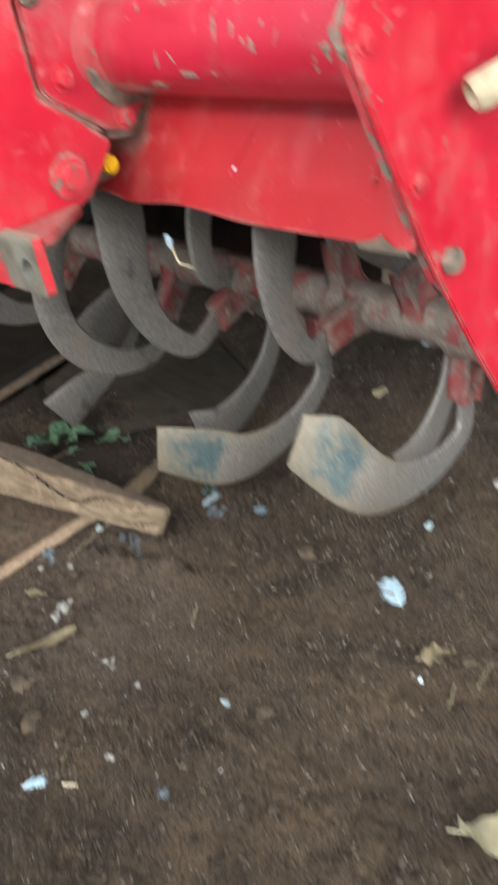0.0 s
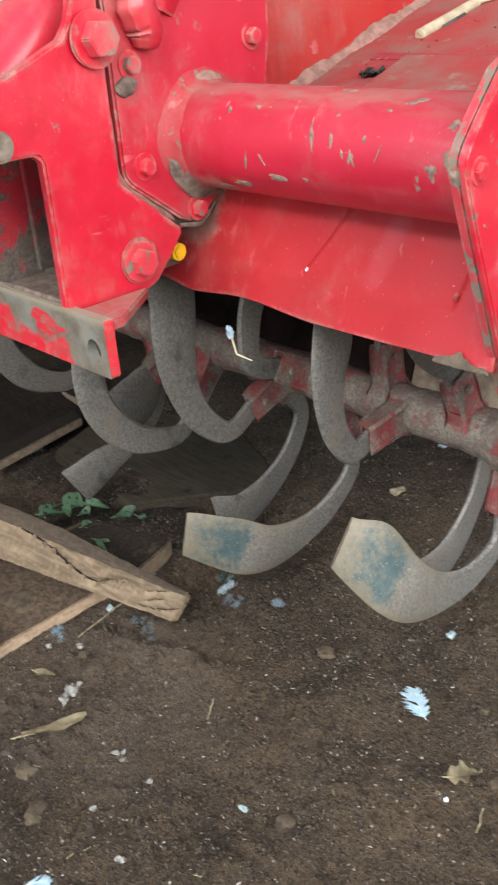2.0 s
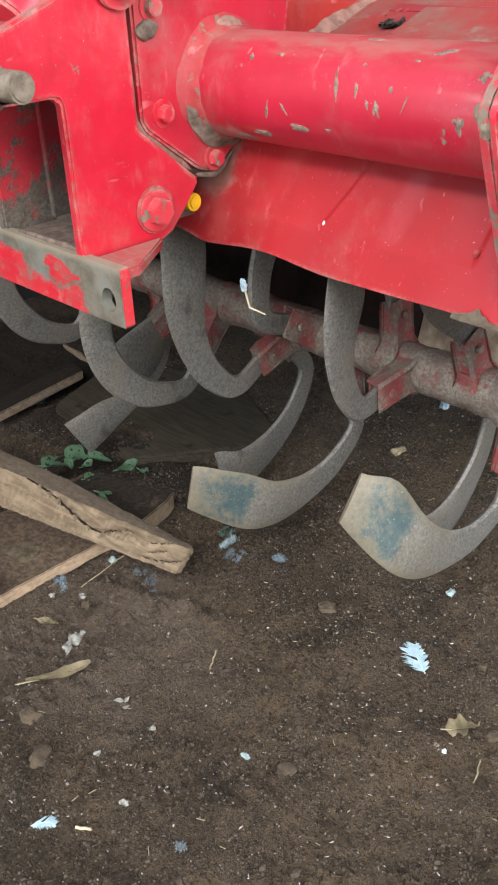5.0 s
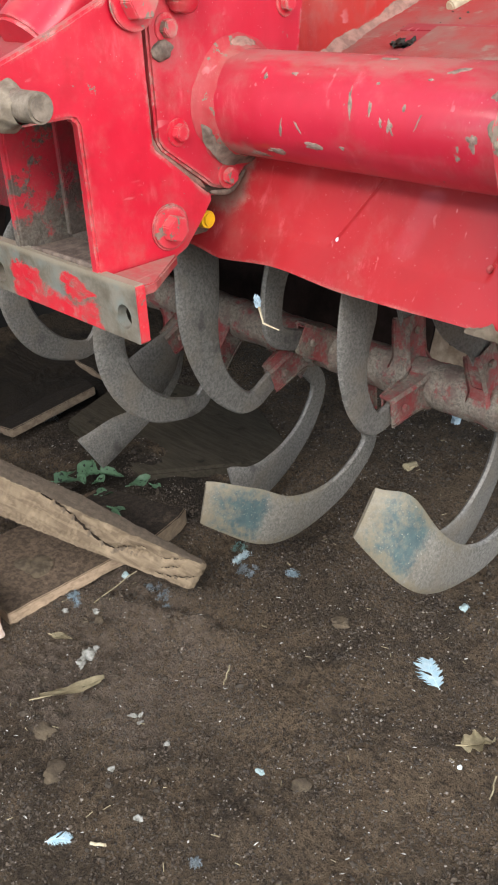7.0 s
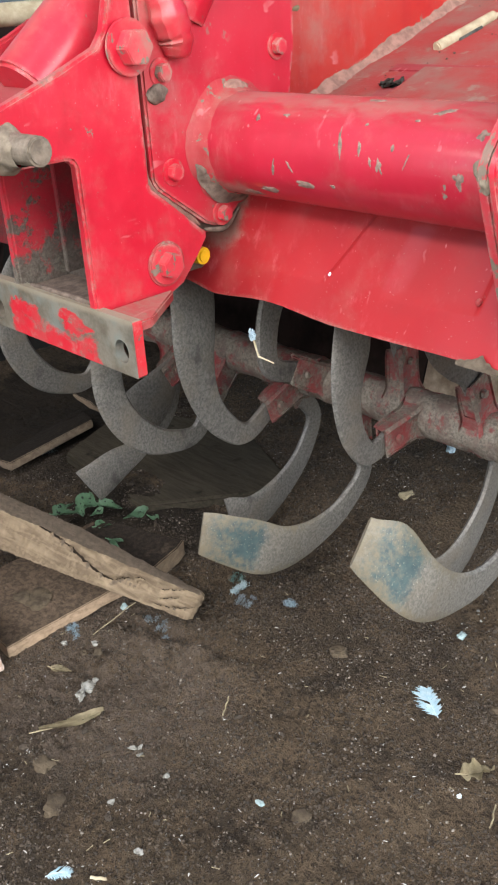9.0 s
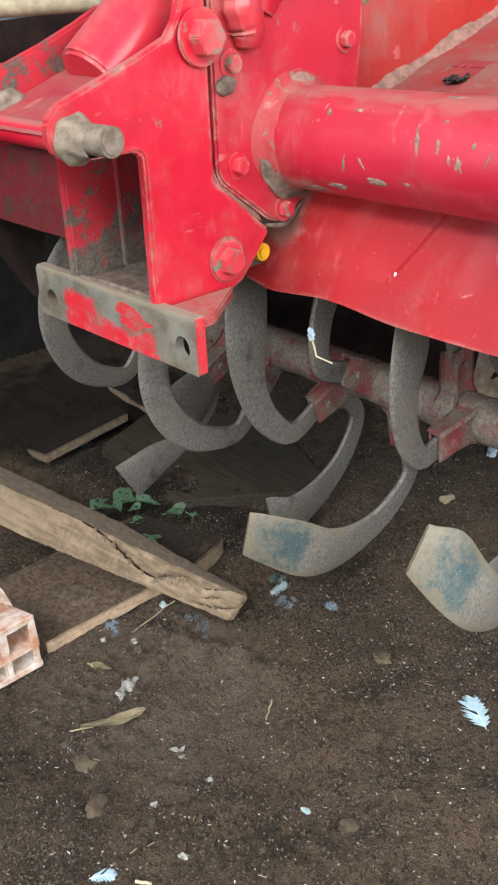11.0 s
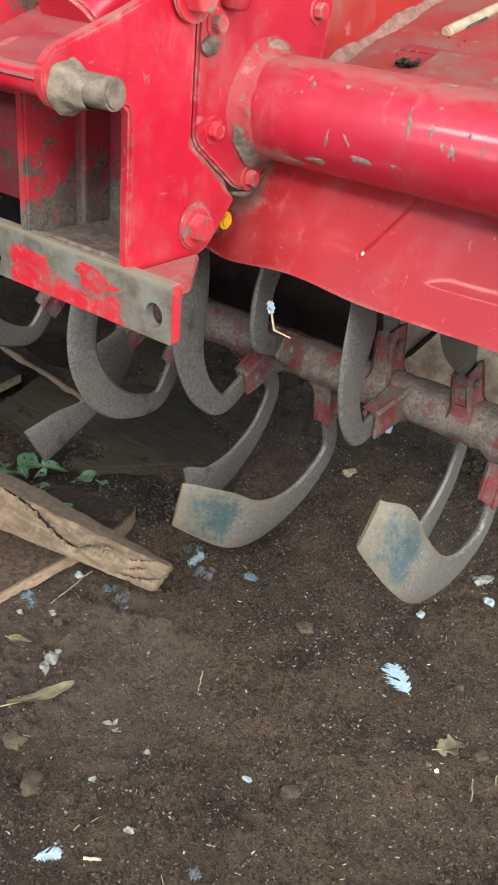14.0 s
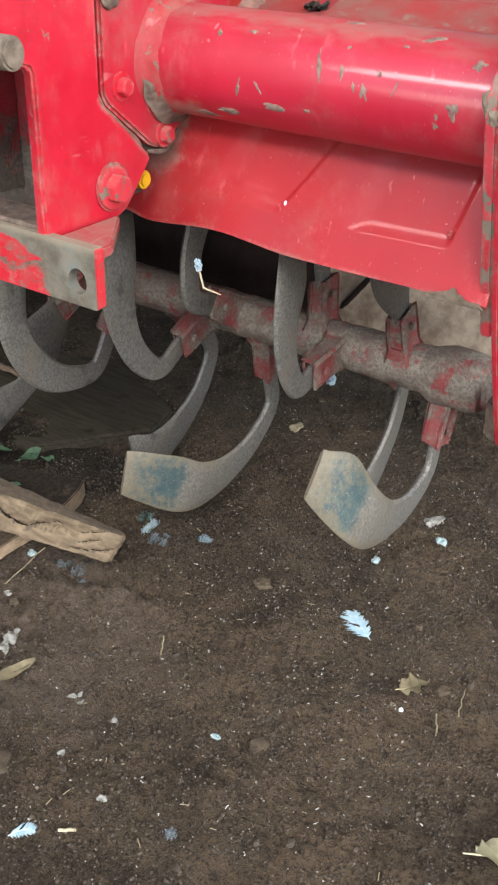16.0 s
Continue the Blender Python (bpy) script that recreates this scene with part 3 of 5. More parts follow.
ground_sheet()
solid("wall_back", box(-1.75, 0.9, 3.0, 3.15, -0.1, 3.2, 0), WALL, "blue-grey weathered shed wall behind the machine", "wall", "structure")
# The next two walls are unseen, added to block light from the front.
solid("unseen_front_wall", box(-3.5, 1.4, -4.15, -4.0, -0.1, 0.9, 0), WALL, "unseen plain wall added to block low front light", "wall", "structure")
solid("unseen_shade_wall", join(box(-0.51, -0.1, -1.3, -1.15, -0.1, 0.42, 0.01), box(-1.345, -0.505, -1.3, -1.15, -0.1, 2.2, 0.01)), WALL, "unseen wall added to shade the machine's left side", "wall", "structure")
# Added strip before the side wall; its dark colour is painted shade.
solid("wall_shade_band", box(-1.4, -1.35, -1.45, 2.99, -0.1, 0.8, 0), WALL_SHADE, "added strip at the wall's foot, coloured dark for shade", "wall", "structure")
solid("wall_side", box(-1.55, -1.4, -1.45, 2.995, -0.1, 3.2, 0), WALL, "blue-grey weathered shed side wall", "wall", "structure")
solid("roof", box(-1.8, 1.8, -0.9, 3.2, 3.204, 3.26, 0), ROOF, "dull grey sheet roof of the open shed", "roof", "structure")

# ---- the rotary tiller ----
AXIS_Y, AXIS_Z, TUBE_R = 0.023, 0.7315, 0.0584
ROTOR_Y, ROTOR_Z = 0.24, 0.33
X_END = 0.412
tiller = thing("rotary_tiller", "chipped dusty red rotary tiller with grey curved blades, parked over earth", "tiller", (0.0, 0.1, 0.0))



def roughened(bm, amount=0.0012, scale=90):
    """Uneven dirt and weld on a turned part."""
    for v in bm.verts:
        v.co += Vector([noise.noise(v.co * scale + Vector((k * 9, 0, 0))) for k in range(3)]) * amount
    return bm


def packed_dirt(start, stop, height):
    """Earth packed into the corner between tube and flange, thinning out at both ends."""
    bm = bmesh.new()
    rows = []
    for i in range(61):
        f = i / 60
        a = radians(start + (stop - start) * f)
        k = height * math.sin(math.pi * f) * (0.85 + 0.35 * noise.noise((f * 6, start, 1.0)))
        row = []
        for j in range(9):
            s = j / 8
            r = TUBE_R + 1.15 * k * (1 - s) ** 1.25 - 0.001
            x = -0.004 + 1.2 * k * s ** 1.1 + 0.0035 * math.sin(math.pi * f)
            p = Vector((x, AXIS_Y + r * math.cos(a), AXIS_Z + r * math.sin(a)))
            row.append(bm.verts.new(p + Vector((1, 0, 0)) * (0.0022 * noise.noise(p * 150) + 0.003 * noise.noise(p * 60))))
        rows.append(row)
    for p, q in zip(rows, rows[1:]):
        for j in range(8):
            bm.faces.new((p[j], p[j + 1], q[j + 1], q[j]))
    return bm


# main beam tube with its weld collar
part("beam_tube", rod((-0.012, AXIS_Y, AXIS_Z), (X_END - 0.008, AXIS_Y, AXIS_Z), TUBE_R, None, 96), RED_TUBE, tiller, "thick glossy red steel tube with grey paint chips")
part("beam_tube", rod((-0.85, AXIS_Y, AXIS_Z), (-0.23, AXIS_Y, AXIS_Z), TUBE_R, None, 64), RED, tiller)
part("weld_bead", ring((X_END - 0.01, AXIS_Y, AXIS_Z), TUBE_R + 0.002, 0.005), RED, tiller)
part("tube_collar", roughened(lathe([(-0.006, TUBE_R + 0.0165), (-0.0045, TUBE_R + 0.0145), (-0.003, TUBE_R + 0.0105), (-0.0005, TUBE_R + 0.0072), (0.003, TUBE_R + 0.0045), (0.008, TUBE_R + 0.0022), (0.014, TUBE_R + 0.0006), (0.018, TUBE_R - 0.001)], AXIS_Y, AXIS_Z, 200), 0.002, 60), RED_JOINT, tiller, "uneven weld round the tube, paint worn")
part("dirt_fillet", packed_dirt(150, 345, 0.0165), DARK_DIRT, tiller, "dry dirt packed under the tube collar")
part("dust_ridge", packed_dirt(40, 125, 0.0135), SEAM_DUST, tiller, "dust lying on top of the tube collar")


def paint_chip(x, angle, long, round_, lean, seed):
    """A spot on the tube where paint is gone or mud has dried: thin, with a ragged outline."""
    bm = bmesh.new()
    n = 26
    def at(u, v, lift):
        v2, u2 = v, u + lean * v
        a = radians(angle) + v2 / TUBE_R
        return bm.verts.new((x + u2, AXIS_Y + (TUBE_R + lift) * math.cos(a), AXIS_Z + (TUBE_R + lift) * math.sin(a)))
    rings = []
    for k, (scale, lift) in enumerate(((1.0, -0.0001), (0.8, 0.0004), (0.4, 0.0006))):
        ring_ = []
        for i in range(n):
            t = 2 * math.pi * i / n
            w = scale * (1 + 0.8 * noise.noise((math.cos(t) * 1.4 + seed * 3.1, math.sin(t) * 1.4, seed)) + 0.22 * noise.noise((math.cos(t) * 3.5, math.sin(t) * 3.5, seed * 1.7)))
            ring_.append(at(long / 2 * w * math.cos(t), round_ / 2 * w * math.sin(t), lift))
        rings.append(ring_)
    for p, q in zip(rings, rings[1:]):
        for i in range(n):
            bm.faces.new((p[i], p[(i + 1) % n], q[(i + 1) % n], q[i]))
    bm.faces.new(rings[-1])
    return bm


CHIPS = ((0.2105, 157, 0.005, 0.026, 0.25), (0.2365, 162, 0.0045, 0.012, 0.1), (0.263, 176, 0.007, 0.014, 0.2), (0.161, -154.5, 0.027, 0.009, 0.2), (0.118, -169, 0.0035, 0.016, -0.3),
         (0.143, -173, 0.0035, 0.01, 0.5), (0.126, 134, 0.01, 0.0045, 0.0), (0.316, 117, 0.012, 0.012, -1.4), (0.3545, -179.3, 0.011, 0.014, 0.0), (0.2943, 171, 0.0025, 0.015, -0.4),
         (0.098, -139, 0.026, 0.009, 0.0), (0.0866, 139, 0.006, 0.008, 0.3), (0.2935, 130, 0.006, 0.003, 0.0), (0.237, 138, 0.005, 0.003, 0.2), (0.369, 140, 0.011, 0.009, 0.0),
         (0.2764, 159, 0.004, 0.007, 0.0), (0.252, 173, 0.004, 0.008, 0.2), (0.2005, -157, 0.006, 0.004, 0.0), (0.225, 102, 0.026, 0.005, 0.0), (0.065, -128, 0.03, 0.011, 0.0))
for k, (x, angle, long, round_, lean) in enumerate(CHIPS):
    part("paint_chip", paint_chip(x, angle, long, round_, lean, k * 0.83 + 0.2), PRIMER, tiller, "spot of bare primer and dried mud")

# flange plate of the gear case, in which the tube sits
flange = [(-0.104, 0.98), (-0.104, 0.706), (-0.097, 0.695), (-0.028, 0.643), (-0.012, 0.637), (0.004, 0.637), (0.02, 0.648), (0.06, 0.682), (0.1, 0.72), (0.128, 0.77),
          (0.138, 0.83), (0.139, 0.87), (0.132, 0.92), (0.115, 0.98)]
part("flange_plate", prism(flange, -0.026, -0.005, "x", 0.003), RED_FLANGE, tiller, "red cast flange plate bolted round the tube")
part("gap", prism([(-0.113, 0.98), (-0.113, 0.700), (-0.03, 0.634), (0.015, 0.63), (0.06, 0.66), (0.06, 0.98)], -0.03, -0.018, "x", 0.0), GROOVE, tiller, "dark dirt-filled gap between two plates")


def seam_lump(at, r, seed):
    """An uneven blob of weld and dirt."""
    bm = bmesh.new()
    bmesh.ops.create_icosphere(bm, subdivisions=4, radius=1.0)
    for v in bm.verts:
        k = 1 + 0.35 * noise.noise(v.co * 1.2 + Vector((seed, 0, 0))) + 0.07 * noise.noise(v.co * 4)
        v.co = Vector(at) + Vector((v.co.x * 0.5, v.co.y, v.co.z * 0.7)) * r * k
    return bm


def hitch_ear(x0, x1, lift=0.0):
    """The side plate of the lower hitch: an arm out to the pin, a leg down to the drawbar plate."""
    o = [(-0.112, 0.88 if lift else 0.99), (-0.112, 0.701), (-0.035, 0.636), (-0.03, 0.63), (-0.05, 0.606), (-0.075, 0.58), (-0.11, 0.566), (-0.205, 0.566), (-0.206, 0.585), (-0.2055, 0.738),
         (-0.209, 0.745), (-0.216, 0.747), (-0.27, 0.747), (-0.292, 0.748), (-0.306, 0.755), (-0.313, 0.77), (-0.312, 0.787), (-0.3, 0.801 + lift), (-0.21, 0.832 + lift), (-0.162, 0.851 + lift),
         *(((-0.13, 0.878),) if lift else ((-0.15, 0.866), (-0.14, 0.9), (-0.132, 0.99)))]
    return prism(o, x0, x1, "x", 0.003)


part("hitch_plate", hitch_ear(-0.016, -0.001), RED, tiller, "bright red hitch side plate with a square notch")
part("hitch_plate", hitch_ear(-0.178, -0.163, 0.012), EAR_RED, tiller)
part("cross_rod", rod((-0.164, -0.288, 0.769), (-0.0125, -0.288, 0.769), 0.0135, None, 24), RED, tiller)
pin = part("hitch_pin", rod((-0.01, -0.285, 0.771), (0.058, -0.281, 0.771), 0.0152, 0.0142, 32, 0.0025), PIN_STEEL, tiller, "dirty tan-grey steel hitch pin")
part("pin_collar", roughened(lathe([(-0.001, 0.0245), (0.002, 0.0235), (0.005, 0.0215), (0.008, 0.0195), (0.012, 0.0178), (0.017, 0.0168), (0.022, 0.016), (0.028, 0.015), (0.032, 0.0135)], -0.285, 0.769, 64), 0.0032, 70), DIRT_CAKE, pin, "dirt-caked pin collar")
part("hitch_pin", rod((-0.225, -0.285, 0.771), (-0.177, -0.285, 0.771), 0.0165, 0.0158, 32, 0.003), STEEL, tiller)
top_sheet = [(-0.305, 0.773), (-0.295, 0.778), (-0.16, 0.826), (-0.12, 0.838), (-0.12, 0.83), (-0.16, 0.818), (-0.295, 0.769)]
part("top_sheet", prism(top_sheet, -0.1625, -0.0135, "x", 0.0), RED_DIM, tiller, "dusty dark red sheet bridging the hitch plates")
part("weld_lump", seam_lump((-0.158, -0.158, 0.842), 0.017, 2.0), PIN_STEEL, tiller, "grey worn weld at the foot of the pipe")
part("weld_lump", seam_lump((-0.158, -0.262, 0.79), 0.02, 5.0), PIN_STEEL, tiller)
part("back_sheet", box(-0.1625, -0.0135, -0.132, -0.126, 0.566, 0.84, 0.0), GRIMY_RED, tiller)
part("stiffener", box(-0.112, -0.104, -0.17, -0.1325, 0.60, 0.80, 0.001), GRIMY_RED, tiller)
part("floor_sheet", box(-0.1625, -0.0135, -0.197, -0.1325, 0.57, 0.579, 0.0), DARK_DIRT, tiller)


def drawbar_plate():
    """The flat bar across the hitch with a hole near each end."""
    bm = bmesh.new()
    x0, x1, z0, z1, ya, yb = -0.258, 0.068, 0.516, 0.583, -0.2075, -0.196
    holes = ((-0.226, 0.540), (0.0405, 0.543))
    n, r = 28, 0.0125
    def layer(y):
        rings = []
        for hx, hz in holes:
            rings.append([bm.verts.new((hx + r * math.cos(2 * math.pi * i / n), y, hz + 1.12 * r * math.sin(2 * math.pi * i / n))) for i in range(n)])
        corners = [bm.verts.new(p) for p in ((x0, y, z0 + 0.004), (x0 + 0.004, y, z0), (x1 - 0.003, y, z0), (x1, y, z0 + 0.003), (x1, y, z1 - 0.003), (x1 - 0.003, y, z1), (x0 + 0.006, y, z1), (x0, y, z1 - 0.006))]
        edges = []
        for loop in (*rings, corners):
            for i in range(len(loop)):
                edges.append(bm.edges.new((loop[i], loop[(i + 1) % len(loop)])))
        bmesh.ops.triangle_fill(bm, use_beauty=True, edges=edges)
        return rings, corners
    a, b = layer(ya), layer(yb)
    for p, q in zip((*a[0], a[1]), (*b[0], b[1])):
        for i in range(len(p)):
            j = (i + 1) % len(p)
            bm.faces.new((p[i], p[j], q[j], q[i]))
    return bm


part("drawbar_plate", drawbar_plate(), HITCH, tiller, "flat steel bar with two holes, red paint flaking off")
part("gusset", prism([(0.0035, -0.195), (0.064, -0.195), (0.064, -0.178), (0.012, -0.105), (0.0035, -0.098)], 0.568, 0.58, "z", 0.002), RED_JOINT, tiller)



def seam(points, r, seed=0, rough=0.55):
    """Dust and old weld along a joint: an uneven bead."""
    line = [Vector(p) for p in smooth_curve(points, 10)]
    bm = bmesh.new()
    rows = []
    for i, p in enumerate(line):
        t = (line[min(i + 1, len(line) - 1)] - line[max(i - 1, 0)]).normalized()
        a = t.cross(Vector((1, 0.02, 0))).normalized()
        b = t.cross(a)
        f = i / (len(line) - 1)
        k = r * (0.35 + 0.9 * math.sin(math.pi * f) ** 0.4) * (1 + rough * noise.noise(p * 45 + Vector((seed, 0, 0))))
        rows.append([bm.verts.new(p + a * k * math.cos(2 * math.pi * j / 10) * (1 + 0.3 * noise.noise(p * 160)) + b * k * math.sin(2 * math.pi * j / 10)) for j in range(10)])
    for p, q in zip(rows, rows[1:]):
        for j in range(10):
            bm.faces.new((p[j], p[(j + 1) % 10], q[(j + 1) % 10], q[j]))
    return bm


part("dust_seam", seam([(-0.0155, -0.1085, 0.80), (-0.0155, -0.1085, 0.75), (-0.0155, -0.107, 0.706), (-0.0155, -0.07, 0.672), (-0.0155, -0.031, 0.6405)], 0.0042, 3), SEAM_DUST, tiller, "dust packed in the joint of two plates")
part("dust_seam", seam([(-0.008, -0.03, 0.636), (-0.007, -0.01, 0.632), (-0.007, 0.006, 0.633), (-0.007, 0.03, 0.652)], 0.003, 5), DARK_DIRT, tiller)
part("dust_seam", seam([(0.004, -0.203, 0.5695), (0.004, -0.17, 0.5685), (0.004, -0.13, 0.5685), (0.004, -0.1, 0.573)], 0.0038, 7), SEAM_DUST, tiller)
part("dust_seam", seam([(-0.012, -0.198, 0.584), (-0.07, -0.199, 0.585), (-0.15, -0.199, 0.584)], 0.0028, 9), DARK_DIRT, tiller)

# bolts of flange and hitch
for y, z in ((-0.079, 0.819), (-0.074, 0.712), (-0.002, 0.651), (0.105, 0.831)):
    hex_bolt(tiller, (-0.004, y, z), 0.0105, 0.010, turn=y * 31)
hex_bolt(tiller, (0.003, -0.101, 0.611), 0.0165, 0.014, "big_bolt", True, RED_WORN, 0.2)
part("bolt_boss", rod((-0.002, -0.101, 0.611), (0.003, -0.101, 0.611), 0.0275, 0.0265, 40, 0.002), RED_JOINT, tiller)
part("yellow_cap", rod((-0.024, -0.034, 0.6035), (-0.006, -0.034, 0.6035), 0.0115, 0.0105, 20, 0.003), YELLOW, tiller, "yellow painted bolt end")
part("yellow_cap_seat", box(-0.03, -0.0205, -0.075, -0.0235, 0.585, 0.635, 0.002), GROOVE, tiller)
hex_bolt(tiller, (0.006, -0.125, 0.848), 0.0195, 0.018, "big_bolt", turn=0.5)
part("bolt_boss", rod((0.002, -0.127, 0.848), (0.0065, -0.127, 0.848), 0.0285, 0.027, 40, 0.002), RED_WORN, tiller)

# gear case and mast
part("gear_case", box(-0.2, -0.035, -0.09, 0.1, 0.62, 1.02, 0.01), RED, tiller)
part("mast_pipe", rod((-0.1, -0.19, 0.805), (-0.09, 0.105, 1.045), 0.045, 0.045, 48, 0.004), RED, tiller, "round red pipe rising from the hitch")
part("input_pipe", rod((-0.03, -0.03, 0.868), (0.005, 0.03, 1.0), 0.031, 0.034, 40, 0.006), RED, tiller)
part("knuckle", seam([(0.002, -0.082, 0.99), (0.003, -0.08, 0.93), (0.004, -0.07, 0.88), (0.004, -0.06, 0.85), (0.003, -0.062, 0.832)], 0.0165, 11, 0.15), RED, tiller, "lumpy red casting rib above the flange bolt")
part("dirt_pocket", seam_lump((-0.004, -0.087, 0.798), 0.014, 8.0), DARK_DIRT, tiller, "dry dirt lodged under the bolt")


def front_flap(x0, x1, drop=0.0):
    """The bent sheet that hangs below the tube over the blades, with two pressed panels that end in a crisp ledge."""
    def ease(v):
        v = min(1.0, max(0.0, v))
        return v * v * (3 - 2 * v)
    prof = smooth_curve([(0.0585, 0.705, 0.0), (0.0505, 0.685, 0.2), (0.0338, 0.645, 0.4), (0.0207, 0.612, 0.6), (0.0135, 0.594, 0.8), (-0.006, 0.5435, 1.0)], 6)
    prof = prof[:-6] + [prof[-6] + (prof[-1] - prof[-6]) * k / 6 for k in range(7)][1:]
    fine = []
    for p, q in zip(prof, prof[1:]):
        k = max(1, int(np.hypot(*(q - p)[:2]) / 0.0016))
        fine += [p + (q - p) * s / k for s in range(k)]
    fine.append(prof[-1])
    panels = ((0.05, 0.157, 0.62, 0.66), (0.24, 0.357, 0.33, 0.22), (-0.55, -0.35, 0.0, 0.0))
    n = int((x1 - x0) / 0.0018)
    bm = bmesh.new()
    rows = []
    for i in range(n + 1):
        x = x0 + (x1 - x0) * i / n
        sag = 0.0105 * math.exp(-(((x - 0.07) / 0.07) ** 2)) + 0.012 * ease((-0.02 - x) / 0.06) * (drop == 0) - drop
        sag += 0.0012 * noise.noise((x * 14, 2.0, 0.0))
        row = []
        for y, z, f in fine:
            dent = 0.0
            for left, right, lean_l, lean_r in panels:
                dent += ease((x - left + 0.012 - lean_l * (z - 0.595)) / 0.034) * ease((right + lean_r * (z - 0.595) - x) / 0.007) * (1 - max(0.0, 1 - max(0.0, (z - 0.586 - 0.02 * (x - 0.3)) / 0.017)) ** 2)
            dent = 0.0027 * dent + 0.0005 * noise.noise((x * 9, z * 12, 5.0)) + 0.00025 * noise.noise((x * 26, z * 30, 1.0))
            row.append(bm.verts.new((x, y + 0.93 * dent - 0.3 * sag * f * f, z - 0.36 * dent + sag * f * f)))
        rows.append(row)
    for p, q in zip(rows, rows[1:]):
        for k in range(len(fine) - 1):
            bm.faces.new((p[k], p[k + 1], q[k + 1], q[k]))
    bmesh.ops.recalc_face_normals(bm, faces=bm.faces)
    bmesh.ops.solidify(bm, geom=bm.faces[:], thickness=0.0025)
    return bm


flap = part("front_flap", front_flap(-0.105, X_END - 0.002), RED_SHEET, tiller, "folded red sheet guard hanging below the tube")
# Left guard: mud streaks plus shade in the colour.
part("front_flap", front_flap(-0.9, -0.182, 0.014), SHADED_MUD_SHEET, tiller, "mud-streaked red sheet guard, shade put into its colour")
part("flap_rivet", rod((0.353, 0.0185, 0.6025), (0.353, 0.0115, 0.6002), 0.0036, 0.0028, 12, 0.001), RED_JOINT, flap)


def crust(points, thick, seed=0):
    """A flat uneven crust of dry mud with a ragged outline, lying on the lower edge of the sheet."""
    bm = bmesh.new()
    n = 46
    rows = []
    for i in range(n + 1):
        f = i / n
        x = points[0] + (points[1] - points[0]) * f
        top = points[2] * math.sin(math.pi * min(1, f * 0.9 + 0.1)) ** 0.6 * (0.8 + 0.5 * noise.noise((x * 55, seed, 1.0)) + 0.15 * noise.noise((x * 170, seed, 4.0)))
        row = []
        for k in range(8):
            s = k / 7
            z = 0.5405 + top * s + 0.0012 * noise.noise((x * 160, s * 3, seed))
            y = -0.006 + 0.387 * (z - 0.5435) - thick * (0.35 + 0.65 * math.sin(math.pi * min(1, 0.15 + 0.85 * s))) * (1 - s ** 6) - 0.0009 * noise.noise((x * 130, z * 150, 3.0)) - 0.0034
            row.append(bm.verts.new((x, y, z)))
        rows.append(row)
    for p, q in zip(rows, rows[1:]):
        for k in range(7):
            bm.faces.new((p[k], p[k + 1], q[k + 1], q[k]))
    bmesh.ops.solidify(bm, geom=bm.faces[:], thickness=0.0012)
    return bm


part("dirt_patch", crust((0.346, 0.409, 0.0125), 0.0016), DIRT_CAKE, flap, "dry mud crust on the edge of the sheet")

# hood deck that rises behind the tube, and the raised casing beside it
deck = [(0.08, 0.692), (0.12, 0.706), (0.29, 0.756), (0.6, 0.849), (0.95, 0.95), (0.95, 0.944), (0.6, 0.843), (0.29, 0.75), (0.12, 0.70), (0.085, 0.6885)]
part("hood_deck", prism(deck, -0.9, X_END - 0.012, "x", 0.0), DUSTY, tiller, "dust-covered red top sheet of the blade hood")
part("hood_casing", prism([(0.1, 0.7), (0.3, 0.76), (0.39, 0.786), (0.95, 0.95), (0.95, 1.3), (0.1, 1.3)], -0.2, -0.09, "x", 0.008), RED_HOOD, tiller, "orange-red raised casing with worn dusty foot")
def lumpy_fillet(y0, y1):
    """Weld and packed dust along the foot of the casing."""
    bm = bmesh.new()
    rows = []
    for i in range(161):
        y = y0 + (y1 - y0) * i / 160
        k = 0.8 + 0.4 * noise.noise((y * 12, 3.0, 1.0)) + 0.14 * noise.noise((y * 45, 1.0, 4.0))
        row = []
        for x, z in ((-0.1, 0.03), (-0.092, 0.02), (-0.087, 0.012), (-0.082, 0.006), (-0.077, 0.002), (-0.072, -0.003)):
            p = Vector((-0.096 + (x + 0.096) * k, y, z * k))
            row.append(bm.verts.new(p + Vector((1, 0, 1)) * 0.0018 * noise.noise(p * 120)))
        rows.append(row)
    for p, q in zip(rows, rows[1:]):
        for j in range(5):
            bm.faces.new((p[j], p[j + 1], q[j + 1], q[j]))
    return bm


part("casing_fillet", lumpy_fillet(0.2, 0.95), SEAM_DUST, tiller, "dusty fillet at the foot of the casing")
part("deck_panel", prism([(0.04, 0.2), (0.034, 0.362), (0.395, 0.362), (0.395, 0.2)], 0.0, 0.010, "z", 0.004), DUSTY, tiller)
part("deck_groove", join(prism([(-0.03, 0.364), (-0.03, 0.386), (0.396, 0.386), (0.396, 0.364)], -0.001, 0.0015, "z", 0.0), prism([(0.006, 0.2), (-0.004, 0.362), (0.032, 0.362), (0.038, 0.2)], -0.001, 0.0013, "z", 0.0)), RED_DIM, tiller, "less dusty red channel pressed in the sheet")
for ob in tiller.children:
    if ob.name.startswith(("casing_fillet", "deck_panel", "deck_groove")):
        tilt = Matrix.Translation((0, 0.3, 0.7595)) @ Matrix.Rotation(math.atan(0.3), 4, "X") @ Matrix.Translation((0, -0.3, 0))
        ob.data.transform(tilt)

